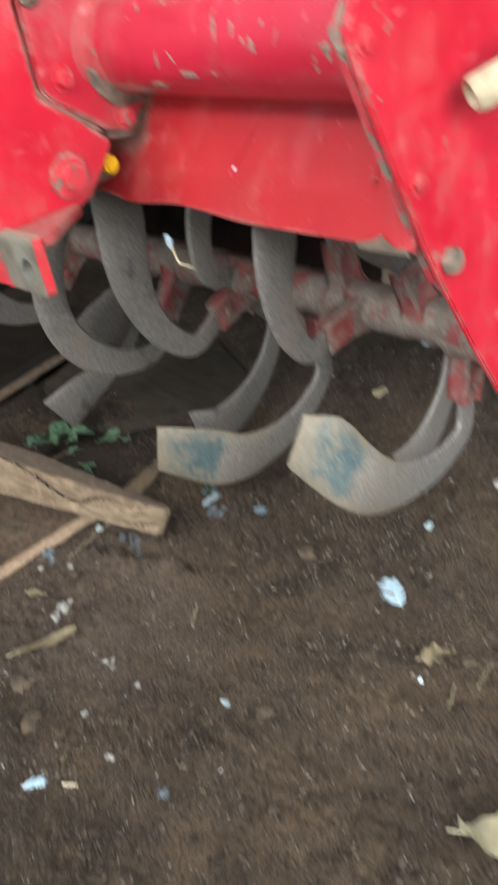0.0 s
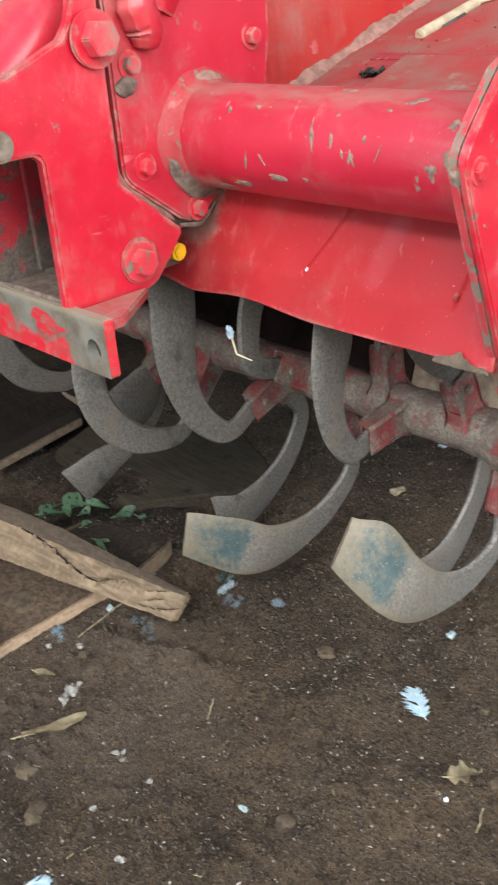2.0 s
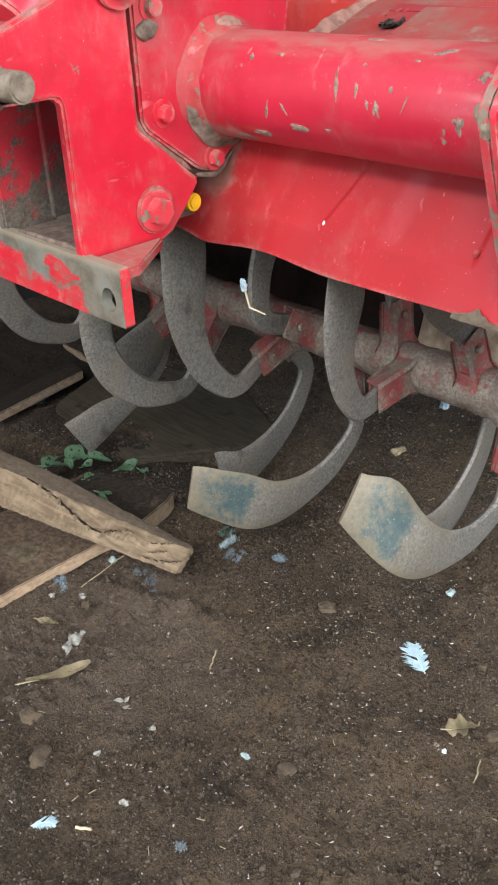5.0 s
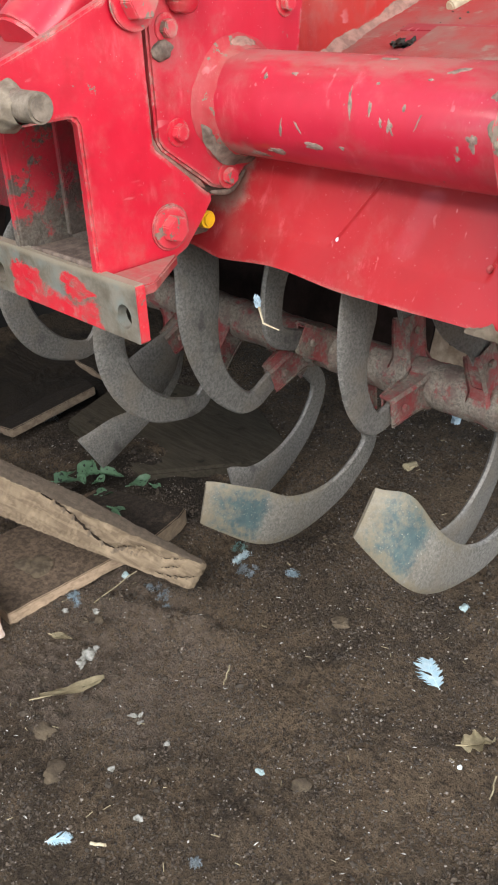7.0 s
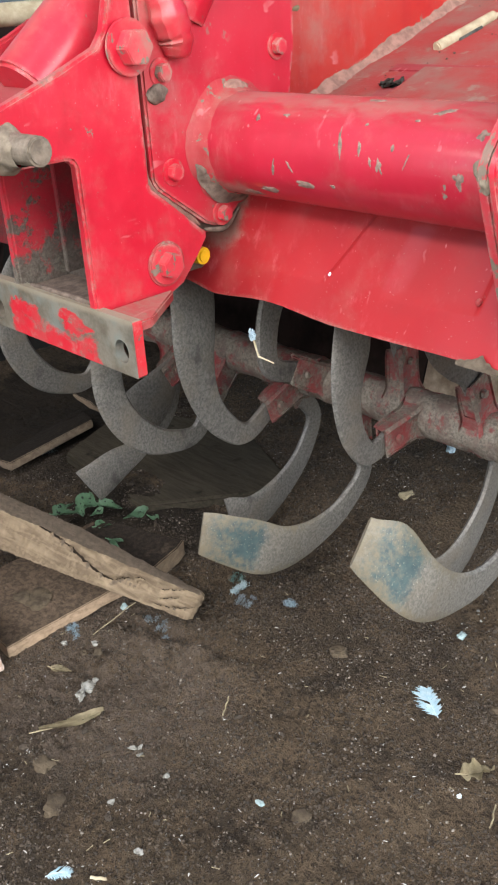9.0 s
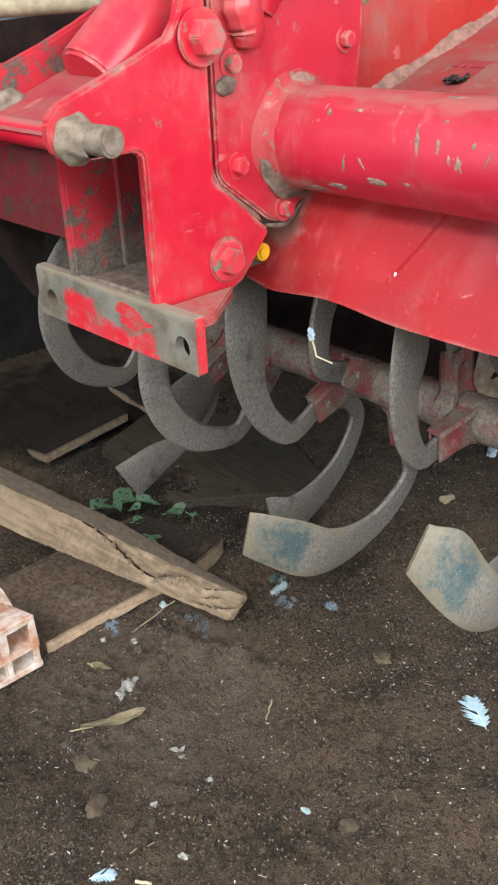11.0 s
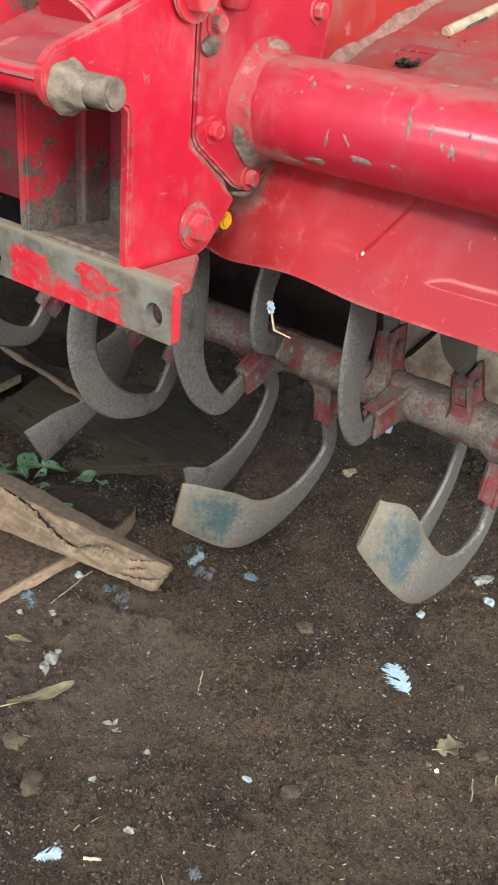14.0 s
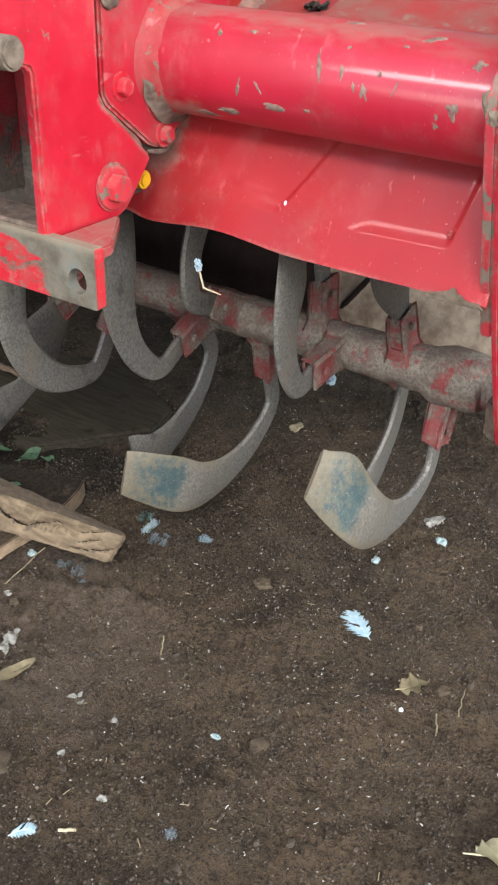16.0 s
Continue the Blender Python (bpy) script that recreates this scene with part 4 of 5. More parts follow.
# end plate
end = [(0.06, 0.8405), (0.039, 0.839), (0.011, 0.8345), (-0.029, 0.818), (-0.053, 0.792), (-0.076, 0.765), (-0.0815, 0.754), (-0.08, 0.741), (-0.074, 0.724), (-0.053, 0.672),
       (-0.028, 0.613), (-0.002, 0.552), (0.0255, 0.497), (0.086, 0.389), (0.126, 0.322), (0.136, 0.308), (0.145, 0.309), (0.157, 0.335), (0.17, 0.408), (0.19, 0.47), (0.3, 0.53), (0.62, 0.56), (0.62, 0.87), (0.2, 0.85)]
part("end_plate", prism(end, X_END, X_END + 0.008, "x", 0.002), RED, tiller, "large flat red end plate with scuffs")
# Far end plate, mirrored from the near one, coloured near black for shade.
part("end_plate", prism(end, -0.912, -0.904, "x", 0.002), SHADE_SHEET, tiller, "far end plate, shade put into its dark colour")
rim = [(u + 0.003, v - 0.001) for u, v in end[1:13]]
inner = [(u + 0.018, v - 0.012 if u > -0.03 and v > 0.8 else v - 0.001) for u, v in end[1:13]]
part("end_rim", prism(rim + inner[::-1], X_END - 0.013, X_END - 0.001, "x", 0.002), RED_RIM, tiller, "folded rim of the end plate, paint rubbed to grey")
lump = bmesh.new()
bmesh.ops.create_icosphere(lump, subdivisions=4, radius=0.014)
for v in lump.verts:
    v.co = v.co * (1 + 0.5 * noise.noise(v.co * 90) + 0.2 * noise.noise(v.co * 260))
    v.co = Vector((X_END - 0.008 + v.co.x * 0.7, -0.068 + v.co.y * 0.7, 0.745 + v.co.z))
part("dirt_lump", lump, DIRT_CAKE, tiller, "dry dirt stuck where tube and end plate meet")
for y, z, r, m, nm in ((-0.062, 0.742, 0.0085, RED, "bolt"), (-0.005, 0.611, 0.009, RED, "bolt"), (0.036, 0.521, 0.0145, PIN_STEEL, "big_bolt")):
    hex_bolt(tiller, (X_END + 0.008, y, z), r, 0.006 if m == RED else 0.011, nm, m == RED, m)
tube_end = lathe([(0.11, 0.012), (0.0, 0.0125), (-0.004, 0.0145), (-0.005, 0.0175), (-0.001, 0.0205), (0.006, 0.021), (0.03, 0.0205), (0.11, 0.0205)], 0, 0, 40)
tube_end = roughened(tube_end, 0.0018, 60)
bmesh.ops.scale(tube_end, vec=(1, 0.8, 0.8), verts=tube_end.verts)
aim = Vector((0.06, 0.1, 0.04))
stub_pose = Matrix.Translation((0.447, 0.05, 0.674)) @ aim.to_track_quat("X", "Z").to_matrix().to_4x4()
bmesh.ops.transform(tube_end, matrix=stub_pose, verts=tube_end.verts)
stub = part("pipe_stub", tube_end, BARK, tiller, "pale cream pipe end with a dark bore")
# Dark plug set into the pale bore so the hole looks dark.
plug = rod((0.003, 0, 0), (0.02, 0, 0), 0.0108, None, 24)
bmesh.ops.transform(plug, matrix=stub_pose, verts=plug.verts)
part("bore_plug", plug, DARK_DIRT, stub, "dark plug closing the bore")
part("pipe_bracket", box(X_END + 0.0085, 0.55, 0.105, 0.125, 0.672, 0.684, 0.002), STEEL, tiller)

# rotor with blade arms


def lumpy_shaft(x0, x1, r):
    """A shaft with uneven dry soil stuck to it."""
    steps = int((x1 - x0) / 0.006)
    bm = lathe([(x0 + (x1 - x0) * i / steps, r) for i in range(steps + 1)], ROTOR_Y, ROTOR_Z, 48)
    for v in bm.verts:
        d = Vector((0, v.co.y - ROTOR_Y, v.co.z - ROTOR_Z)).normalized()
        v.co += d * (0.0028 * noise.noise(v.co * 38) + 0.0016 * noise.noise(v.co * 120))
    return bm


rotor = part("rotor", lumpy_shaft(-0.9, 0.33, 0.0335), MUDDY, tiller, "soil-caked red rotor shaft")
part("hub", roughened(lathe([(0.27, 0.033), (0.28, 0.037), (0.29, 0.0405), (0.305, 0.042), (0.325, 0.0425), (0.345, 0.042), (0.358, 0.039), (0.362, 0.03)], ROTOR_Y, ROTOR_Z, 64), 0.0055, 42), MUDDY, rotor, "mud-caked shaft hub")
bracket = box(0.388, X_END - 0.001, 0.15, 0.29, 0.3, 0.362, 0.006)
bmesh.ops.triangulate(bracket, faces=bracket.faces)
bmesh.ops.subdivide_edges(bracket, edges=[k for k in bracket.edges if k.calc_length() > 0.02], cuts=3)
part("bearing_bracket", roughened(bracket, 0.004, 50), DIRT_BROWN, tiller, "mud-caked bearing block behind the end plate")
hex_bolt(tiller, (X_END + 0.008, 0.15, 0.345), 0.0125, 0.008, "bolt", True, PIN_STEEL)
part("bearing", rod((0.345, ROTOR_Y, ROTOR_Z), (X_END - 0.001, ROTOR_Y, ROTOR_Z), 0.03, None, 32), MUDDY, rotor)


def polar(r, phi, x):
    a = radians(phi)
    return Vector((x, ROTOR_Y + r * math.cos(a), ROTOR_Z + r * math.sin(a)))


HOE = ((0.07, 0, 0.0, 0.033, 0.009), (0.1405, 3.5, 0.0, 0.035, 0.009), (0.182, -11.7, 0.0, 0.043, 0.009), (0.215, -28, 0.0, 0.054, 0.0085), (0.253, -48, 0.002, 0.078, 0.008),
       (0.27, -60, 0.02, 0.084, 0.0065), (0.298, -71, 0.052, 0.062, 0.005))
CURL = (*HOE[:4], (0.245, -49, 0, 0.056, 0.0075), (0.252, -68, 0, 0.06, 0.007), (0.244, -86, 0.0, 0.062, 0.006))
SPADE = ((0.07, 0, 0, 0.036, 0.009), (0.15, -5, 0, 0.042, 0.009), (0.234, -21.5, 0, 0.05, 0.008), (0.28, -30.6, 0, 0.074, 0.007), (0.333, -37.2, 0, 0.092, 0.006))
WING = ((0.07, 0, 0, 0.034, 0.009), (0.11, 1, 0, 0.045, 0.009), (0.15, 4, 0, 0.075, 0.008), (0.2, 6, 0, 0.1, 0.008), (0.26, 4, 0, 0.11, 0.008))


def blade(x0, root, scale=1.0, reach=1.0, broadest=0.09, stations=HOE, side=-1):
    """A hoe blade: a sabre-shaped flat stem that widens and folds sideways into the tip."""
    line = smooth_curve(stations, 7)
    line = line[: max(8, round(len(line) * reach))]
    pts = [polar(s[0] * scale, root + s[1], x0 + side * s[2]) for s in line]
    bm = bmesh.new()
    rim = bm.verts.layers.float.new("rim")
    along = bm.verts.layers.float.new("along")
    rows = []
    for i, s in enumerate(line):
        t = (pts[min(i + 1, len(pts) - 1)] - pts[max(i - 1, 0)]).normalized()
        flat = Vector((0, t.y, t.z)).normalized()
        wide = Vector((0, -flat.z, flat.y))
        f = i / (len(line) - 1)
        wide = (wide + flat * -0.38 * max(0.0, f - 0.75) * 4 * 0.9).normalized()
        thick = t.cross(wide).normalized()
        w, h = min(s[3], broadest) / 2, s[4] / 2
        ring_ = []
        for u, v in ((-1, 0.15), (-0.86, 1), (-0.3, 1.25), (0.3, 1.25), (0.86, 1), (1, 0.15), (1, -0.15), (0.86, -1), (-0.86, -1), (-1, -0.15)):
            inner = 1 + (0.34 if x0 > 0.2 else 0.2) * math.exp(-(((f - (0.9 if x0 > 0.2 else 0.97)) / 0.08) ** 2)) * (u < 0) * (stations is HOE)
            vert = bm.verts.new(pts[i] + wide * w * u * inner + thick * h * v)
            vert[rim] = max(abs(u), (f - 0.55) / 0.45)
            vert[along] = f
            ring_.append(vert)
        rows.append(ring_)
    n = len(rows[0])
    for p, q in zip(rows, rows[1:]):
        for j in range(n):
            bm.faces.new((p[j], p[(j + 1) % n], q[(j + 1) % n], q[j]))
    bm.faces.new(rows[0][::-1])
    bm.faces.new(rows[-1])
    return bm


def blade_arm(x0, root):
    """The red holder welded on the shaft: a folded sheet socket, open at its outer end, with a bolt through it."""
    bm = bmesh.new()
    rows = []
    for r, y, x in ((0.02, 0.031, 0.021), (0.036, 0.0245, 0.017), (0.06, 0.024, 0.016), (0.082, 0.0238, 0.0155), (0.1, 0.0232, 0.015), (0.1022, 0.0222, 0.014), (0.101, 0.0205, 0.0108), (0.075, 0.0203, 0.0105), (0.045, 0.0203, 0.0105)):
        ring_ = []
        for sy, sx in ((1, 1), (-1, 1), (-1, -1), (1, -1)):
            for cy, cx in (((1, 0.78), (0.86, 0.94), (0.8, 1)) if sy * sx < 0 else ((0.8, 1), (0.86, 0.94), (1, 0.78))):
                ring_.append(bm.verts.new((sx * x * cx, sy * y * cy, r - 0.006 * (sx < 0) * (r > 0.09))))
        rows.append(ring_)
    n = len(rows[0])
    for p, q in zip(rows, rows[1:]):
        for k in range(n):
            bm.faces.new((p[k], p[(k + 1) % n], q[(k + 1) % n], q[k]))
    bm.faces.new(rows[-1])
    bmesh.ops.recalc_face_normals(bm, faces=bm.faces)
    for v in bm.verts:
        v.co += Vector([noise.noise(v.co * 60 + Vector((root, k * 7, x0 * 90))) for k in range(3)]) * 0.0016
    m = Matrix.Translation((x0, ROTOR_Y, ROTOR_Z)) @ Matrix.Rotation(radians(root - 90), 4, "X")
    bmesh.ops.transform(bm, matrix=m, verts=bm.verts)
    return bm


BLADES = ((0.307, 256.5, 0.985, 1, 1.0), (0.0, 279, 1.09, 1, 1.0), (0.135, 185.5, 0.86, 0, 1.0), (-0.099, 199, 1.02, 0, 1.0), (-0.271, 229.5, 1.08, 0, 1.0, 0.09, CURL), (-0.43, 262, 1.0, 0, 1.0, 0.09, SPADE), (0.191, 320, 1.02, 0, 0.72),
          (-0.17, 304, 1.09, 0, 0.78), (-0.045, 150, 1.0, 0, 1.0), (0.235, 112, 1.0, 0, 1.0, 0.2, WING), (-0.588, 223, 1.02, 0, 1.0, 0.09, CURL), (0.1, 95, 1.0, 0, 1.0), (-0.36, 207, 0.72, 0, 1.0, 0.2, WING))
for x0, root, size, worn, reach, *more in BLADES:
    part("blade", blade(x0, root, size, reach, *more), TIP if worn == 1 else BLADE, rotor, "grey pitted steel blade with a folded tip")
    part("blade_arm", blade_arm(x0, root), ARM_RED, rotor, "red blade holder with rubbed paint")
    for name, x1, x2, r in (("arm_bolt", -0.021, -0.014, 0.0072), ("arm_nut", 0.014, 0.02, 0.0068)):
        bolt = rod((x0 + x1, 0, 0), (x0 + x2, 0, 0), r, None, 6, 0.001)
        bmesh.ops.translate(bolt, vec=polar(0.078, root, 0), verts=bolt.verts)
        part(name, bolt, ARM_RED, rotor)

# trailing board behind the rotor
board_line = [(0.46, 0.2), (0.5, 0.33), (0.555, 0.48), (0.6, 0.72), (0.607, 0.72), (0.562, 0.478), (0.507, 0.328), (0.467, 0.2)]
part("trailing_board", prism(board_line, -0.03, X_END - 0.012, "x", 0.001), TAN_BOARD, tiller, "tan mud-covered trailing board behind the blades")
# Far half of the board: the dark under the hood is in its colour.
part("trailing_board", prism(board_line, -0.9, -0.033, "x", 0.001), SHADE_SHEET, tiller, "trailing board behind the blades, shade put into its dark colour")
part("board_rib", prism([(0.0, 0.27), (0.012, 0.27), (0.1, 0.40), (0.1, 0.412)], 0.482, 0.497, "y", 0.002), SHADE_SHEET, tiller)

# ---- timber and litter on the floor ----


def beam(a, b, width, height, up=(0, 0, 1), bevel=0.0016, rough=0.003, n=14, seed=0):
    """A sawn, weathered length of timber from a to b."""
    a, b = Vector(a), Vector(b)
    d = (b - a).normalized()
    side = d.cross(Vector(up)).normalized()
    top = side.cross(d)
    bm = bmesh.new()
    rows = []
    for i in range(n + 1):
        c = a.lerp(b, i / n)
        row = []
        for u, v in ((-1, -1), (0, -1), (1, -1), (1, 0), (1, 1), (0, 1), (-1, 1), (-1, 0)):
            j = Vector([noise.noise((i * 0.7 + seed, u * 1.3 + k * 5, v * 1.7)) for k in range(3)]) * rough
            row.append(bm.verts.new(c + side * u * width / 2 + top * v * height / 2 + j))
        rows.append(row)
    for p, q in zip(rows, rows[1:]):
        for k in range(8):
            bm.faces.new((p[k], p[(k + 1) % 8], q[(k + 1) % 8], q[k]))
    bm.faces.new(rows[0])
    bm.faces.new(rows[-1])
    bmesh.ops.recalc_face_normals(bm, faces=bm.faces)
    return soften(bm, bevel, 2, 50)


BEAM_FOOT, BEAM_HEAD = (-0.0628, -0.0492, 0.0534), (-0.5, -0.355, 0.323)
BEAM_ALONG = (Vector(BEAM_HEAD) - Vector(BEAM_FOOT)).normalized()
BEAM_SIDE = BEAM_ALONG.cross(Vector((0, 0, 1))).normalized()
BEAM_UP = BEAM_SIDE.cross(BEAM_ALONG)
CRACKS = (((0.272, 0.0135), (0.25, 0.0115), (0.232, 0.0075), (0.215, 0.002), (0.183, -0.0125), (0.158, -0.0205), (0.137, -0.0245)),
          ((0.136, -0.0235), (0.124, -0.012), (0.116, -0.0075)), ((0.108, 0.004), (0.1, 0.0065), (0.092, 0.006)),
          ((0.066, 0.003), (0.05, 0.012), (0.032, 0.0225)),
          ((0.06, -0.014), (0.046, -0.004), (0.034, 0.005)),
          ((0.066, -0.026), (0.05, -0.0235), (0.034, -0.0175), (0.018, -0.0095), (0.006, -0.001)))


def beam_face(along, up):
    """Relief of the split front face: saw marks, the grooves of the cracks, a broken hollow and a chewed end."""
    out = 0.0016 * noise.noise((along * 55, up * 120, 2.0)) + 0.0011 * noise.noise((along * 160, up * 260, 5.0))
    saw = min(1.0, max(0.0, (along - 0.14) / 0.05))
    out += saw * 0.0006 * math.sin(along * 700 + 2 * noise.noise((along * 30, up * 40, 1.0)))
    for k, points in enumerate(CRACKS):
        if not points[-1][0] - 0.01 < along < points[0][0] + 0.01:
            continue
        for (a0, u0), (a1, u1) in zip(points, points[1:]):
            f = min(1.0, max(0.0, ((along - a0) * (a1 - a0) + (up - u0) * (u1 - u0)) / ((a1 - a0) ** 2 + (u1 - u0) ** 2)))
            gap = math.hypot(along - a0 - f * (a1 - a0), up - u0 - f * (u1 - u0)) + 0.0012 * noise.noise((along * 190, up * 190, 7.0))
            out -= (0.006 if k == 0 else 0.003) * math.exp(-((gap / (0.0036 if k == 0 else 0.002)) ** 2))
    hollow = math.exp(-(((along - 0.112) / 0.03) ** 2) - (((up + 0.0165 - 0.35 * (0.13 - along)) / 0.011) ** 2))
    out -= hollow * (0.0075 + 0.006 * noise.noise((along * 210, up * 210, 3.0)))
    ragged = math.exp(-(((along - 0.165) / 0.05) ** 2)) * (up > -0.004)
    out += ragged * 0.0042 * noise.noise((along * 75, up * 130, 11.0))
    return out - 0.008 * max(0.0, 1 - along / 0.011) ** 2


def beam_point(along, out, up):
    return Vector(BEAM_FOOT) + BEAM_ALONG * along + BEAM_SIDE * out + BEAM_UP * up


def split_beam():
    """A split length of timber, waney at its foot, where the back runs off to a thin edge."""
    bm = bmesh.new()
    rows = []
    reach = np.concatenate([np.arange(0, 0.34, 0.0022), np.arange(0.34, 0.6, 0.01)])
    for a in reach:
        a = float(a)
        hi = 0.0275 - 0.042 * a + 0.0012 * noise.noise((a * 40, 1.0, 4.0)) - 0.004 * max(0.0, 1 - a / 0.008)
        hi -= 0.0035 * max(0.0, noise.noise((a * 45, 8.0, 2.0))) * math.exp(-(((a - 0.15) / 0.06) ** 2))
        lo = -0.0265 - 0.1 * min(a, 0.33) - 0.045 * max(0.0, a - 0.33) + 0.0016 * noise.noise((a * 50, 2.0, 9.0))
        deep = 0.012 + 0.026 * min(1.0, a / 0.22) + 0.001 * noise.noise((a * 30, 5.0, 1.0))
        row = []
        for k in range(19):
            up = lo + (hi - lo) * k / 18
            chew = 0.003 * noise.noise((up * 140, 4.0, 1.0)) * max(0.0, 1 - a / 0.02)
            row.append(bm.verts.new(beam_point(a + chew, -0.025 - beam_face(a, up), up)))
        for out, up in ((0.4, hi + 0.0012), (1.0, hi - 0.001), (1.06, (hi + lo) / 2), (1.0, lo), (0.5, lo - 0.001)):
            row.append(bm.verts.new(beam_point(a, -0.025 + deep * out, up + 0.0012 * noise.noise((a * 60, out * 3, 6.0)))))
        rows.append(row)
    n = len(rows[0])
    for p, q in zip(rows, rows[1:]):
        for k in range(n):
            bm.faces.new((p[k], p[(k + 1) % n], q[(k + 1) % n], q[k]))
    bm.faces.new(rows[0])
    bm.faces.new(rows[-1])
    bmesh.ops.recalc_face_normals(bm, faces=bm.faces)
    for edge in bm.edges:
        edge.smooth = len(edge.link_faces) == 2 and edge.calc_face_angle(0) < 0.7
    return bm


def crack_line(points, width, deep):
    """A jagged dark split that opens at the bottom of its groove."""
    line = smooth_curve(points, 11)
    bm = bmesh.new()
    rows = []
    for i, (along, up) in enumerate(line):
        up += 0.0012 * noise.noise((i * 0.6, 3.0, width * 900)) + 0.0008 * noise.noise((i * 1.9, 1.0, width * 500))
        w = width * (0.25 + math.sin(math.pi * (i + 0.5) / len(line))) * (1 + 0.9 * noise.noise((i * 0.5, 1.0, 2.0)))
        out = -0.025 - beam_face(along, up) - deep
        rows.append([bm.verts.new(beam_point(along, out + o, up + h * w)) for o, h in ((0.01, -0.5), (0.0, -0.5), (-0.0002, 0.0), (0.0, 0.5), (0.01, 0.5))])
    for p, q in zip(rows, rows[1:]):
        for k in range(4):
            bm.faces.new((p[k], p[k + 1], q[k + 1], q[k]))
    return bm


timber = thing("timber_beam", "split weathered timber beam leaning over the rubble", "timber", (-0.0628, -0.0492, 0.02))
part("beam_body", split_beam(), PLANK_END, timber)
for k, points in enumerate(CRACKS):
    part("crack", crack_line(points, 0.0052 if k == 0 else 0.002, 0.002 if k == 0 else 0.001), SPLIT, timber, "dark jagged split in the timber")
solid("board", beam((-0.333, -0.296, 0.008), (-0.323, 0.0, 0.014), 0.2, 0.025, seed=8, rough=0.002), THIN_BOARD, "thin old board lying flat, half covered with soil", "board")
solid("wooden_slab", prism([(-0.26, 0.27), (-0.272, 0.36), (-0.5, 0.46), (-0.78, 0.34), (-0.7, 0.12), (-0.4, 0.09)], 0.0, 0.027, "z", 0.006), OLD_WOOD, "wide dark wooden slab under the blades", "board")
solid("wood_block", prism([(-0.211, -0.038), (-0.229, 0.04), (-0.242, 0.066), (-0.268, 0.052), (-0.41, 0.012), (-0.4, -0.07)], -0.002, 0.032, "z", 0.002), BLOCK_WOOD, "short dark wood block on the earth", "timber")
sunk = prism([(-0.71, -0.005), (-0.755, 0.235), (-1.1, 0.4), (-1.0, 0.05)], 0.03, 0.05, "z", 0.002)
for v in sunk.verts:
    v.co.z += 0.35 * min(0.0, v.co.x + 0.72 + 0.1 * v.co.y)
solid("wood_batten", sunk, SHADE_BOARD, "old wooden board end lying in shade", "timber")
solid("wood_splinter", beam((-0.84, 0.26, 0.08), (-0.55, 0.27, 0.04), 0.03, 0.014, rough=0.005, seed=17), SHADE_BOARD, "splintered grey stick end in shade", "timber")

def leaf_mesh(at, length, width, turn, curl=0.3, lift=0.006, lobes=0.0, seed=0, tip=1.0):
    """A leaf blade with a midrib, curled up at its edges."""
    bm = bmesh.new()
    n, m = 14, 6
    rows = []
    for i in range(n + 1):
        s = i / n
        w = width * math.sin(math.pi * min(1, s * 0.94 + 0.06)) ** 0.8 * (1 + lobes * math.sin(s * 19 + seed))
        row = []
        for j in range(-m // 2, m // 2 + 1):
            v = j / (m / 2)
            z = lift + curl * width * v * v * (0.5 + 0.8 * math.sin(s * 5 + seed + v)) + curl * length * 0.3 * (s - 0.5) ** 2 * 2 - 0.001 * (j == 0)
            z += 0.0025 * noise.noise((s * 6 + seed, v * 3, 1.0))
            row.append(bm.verts.new((length * (s - 0.5), v * w / 2, z)))
        rows.append(row)
    for p, q in zip(rows, rows[1:]):
        for j in range(m):
            bm.faces.new((p[j], p[j + 1], q[j + 1], q[j]))
    bmesh.ops.solidify(bm, geom=bm.faces[:], thickness=0.0006)
    bmesh.ops.transform(bm, matrix=Matrix.Translation((at[0], at[1], at[2] if len(at) > 2 else ground_height(*at))) @ Matrix.Rotation(turn, 4, "Z"), verts=bm.verts)
    return bm


def leaf_thing(name, label, at, length, width, turn, material, **more):
    ob = thing(name, label, "leaf", (at[0], at[1], at[2] if len(at) > 2 else ground_height(*at)))
    part("leaf_blade", leaf_mesh(at, length, width, turn, **more), material, ob)
    z = at[2] if len(at) > 2 else ground_height(*at)
    d = Vector((math.cos(turn), math.sin(turn), 0))
    c = Vector((at[0], at[1], z + more.get("lift", 0.006)))
    part("leaf_stalk", rod(c - d * length * 0.66 + Vector((0, 0, 0.003)), c - d * length * 0.3, 0.0009, 0.0012, 8), material, ob)
    return ob


leaf_thing("dry_leaf", "long tan dry leaf lying on the soil", (-0.04, -0.314), 0.09, 0.02, 1.16, LEAF_DRY, curl=0.25, seed=2)
leaf_thing("dry_leaf", "curled broken tan leaf on the soil", (0.412, -0.012, ground_height(0.412, -0.012) + 0.003), 0.044, 0.022, 0.9, LEAF_DRY, curl=0.4, lobes=0.45, seed=5)
leaf_thing("pale_leaf", "pale yellow-green curled leaf lying on soil", (0.605, -0.178), 0.085, 0.05, 0.55, LEAF_PALE, curl=0.5, lobes=0.12, seed=9)
leaf_thing("grey_leaf", "small grey-green dry leaf on soil", (-0.148, -0.261), 0.035, 0.014, 0.5, LEAF_DRY, curl=0.2, seed=12)
leaf_thing("small_leaf", "grey-green leaf stuck on the flange edge", (-0.012, 0.138, 0.862), 0.035, 0.014, 1.5, LEAF_DRY, curl=0.2, seed=15)
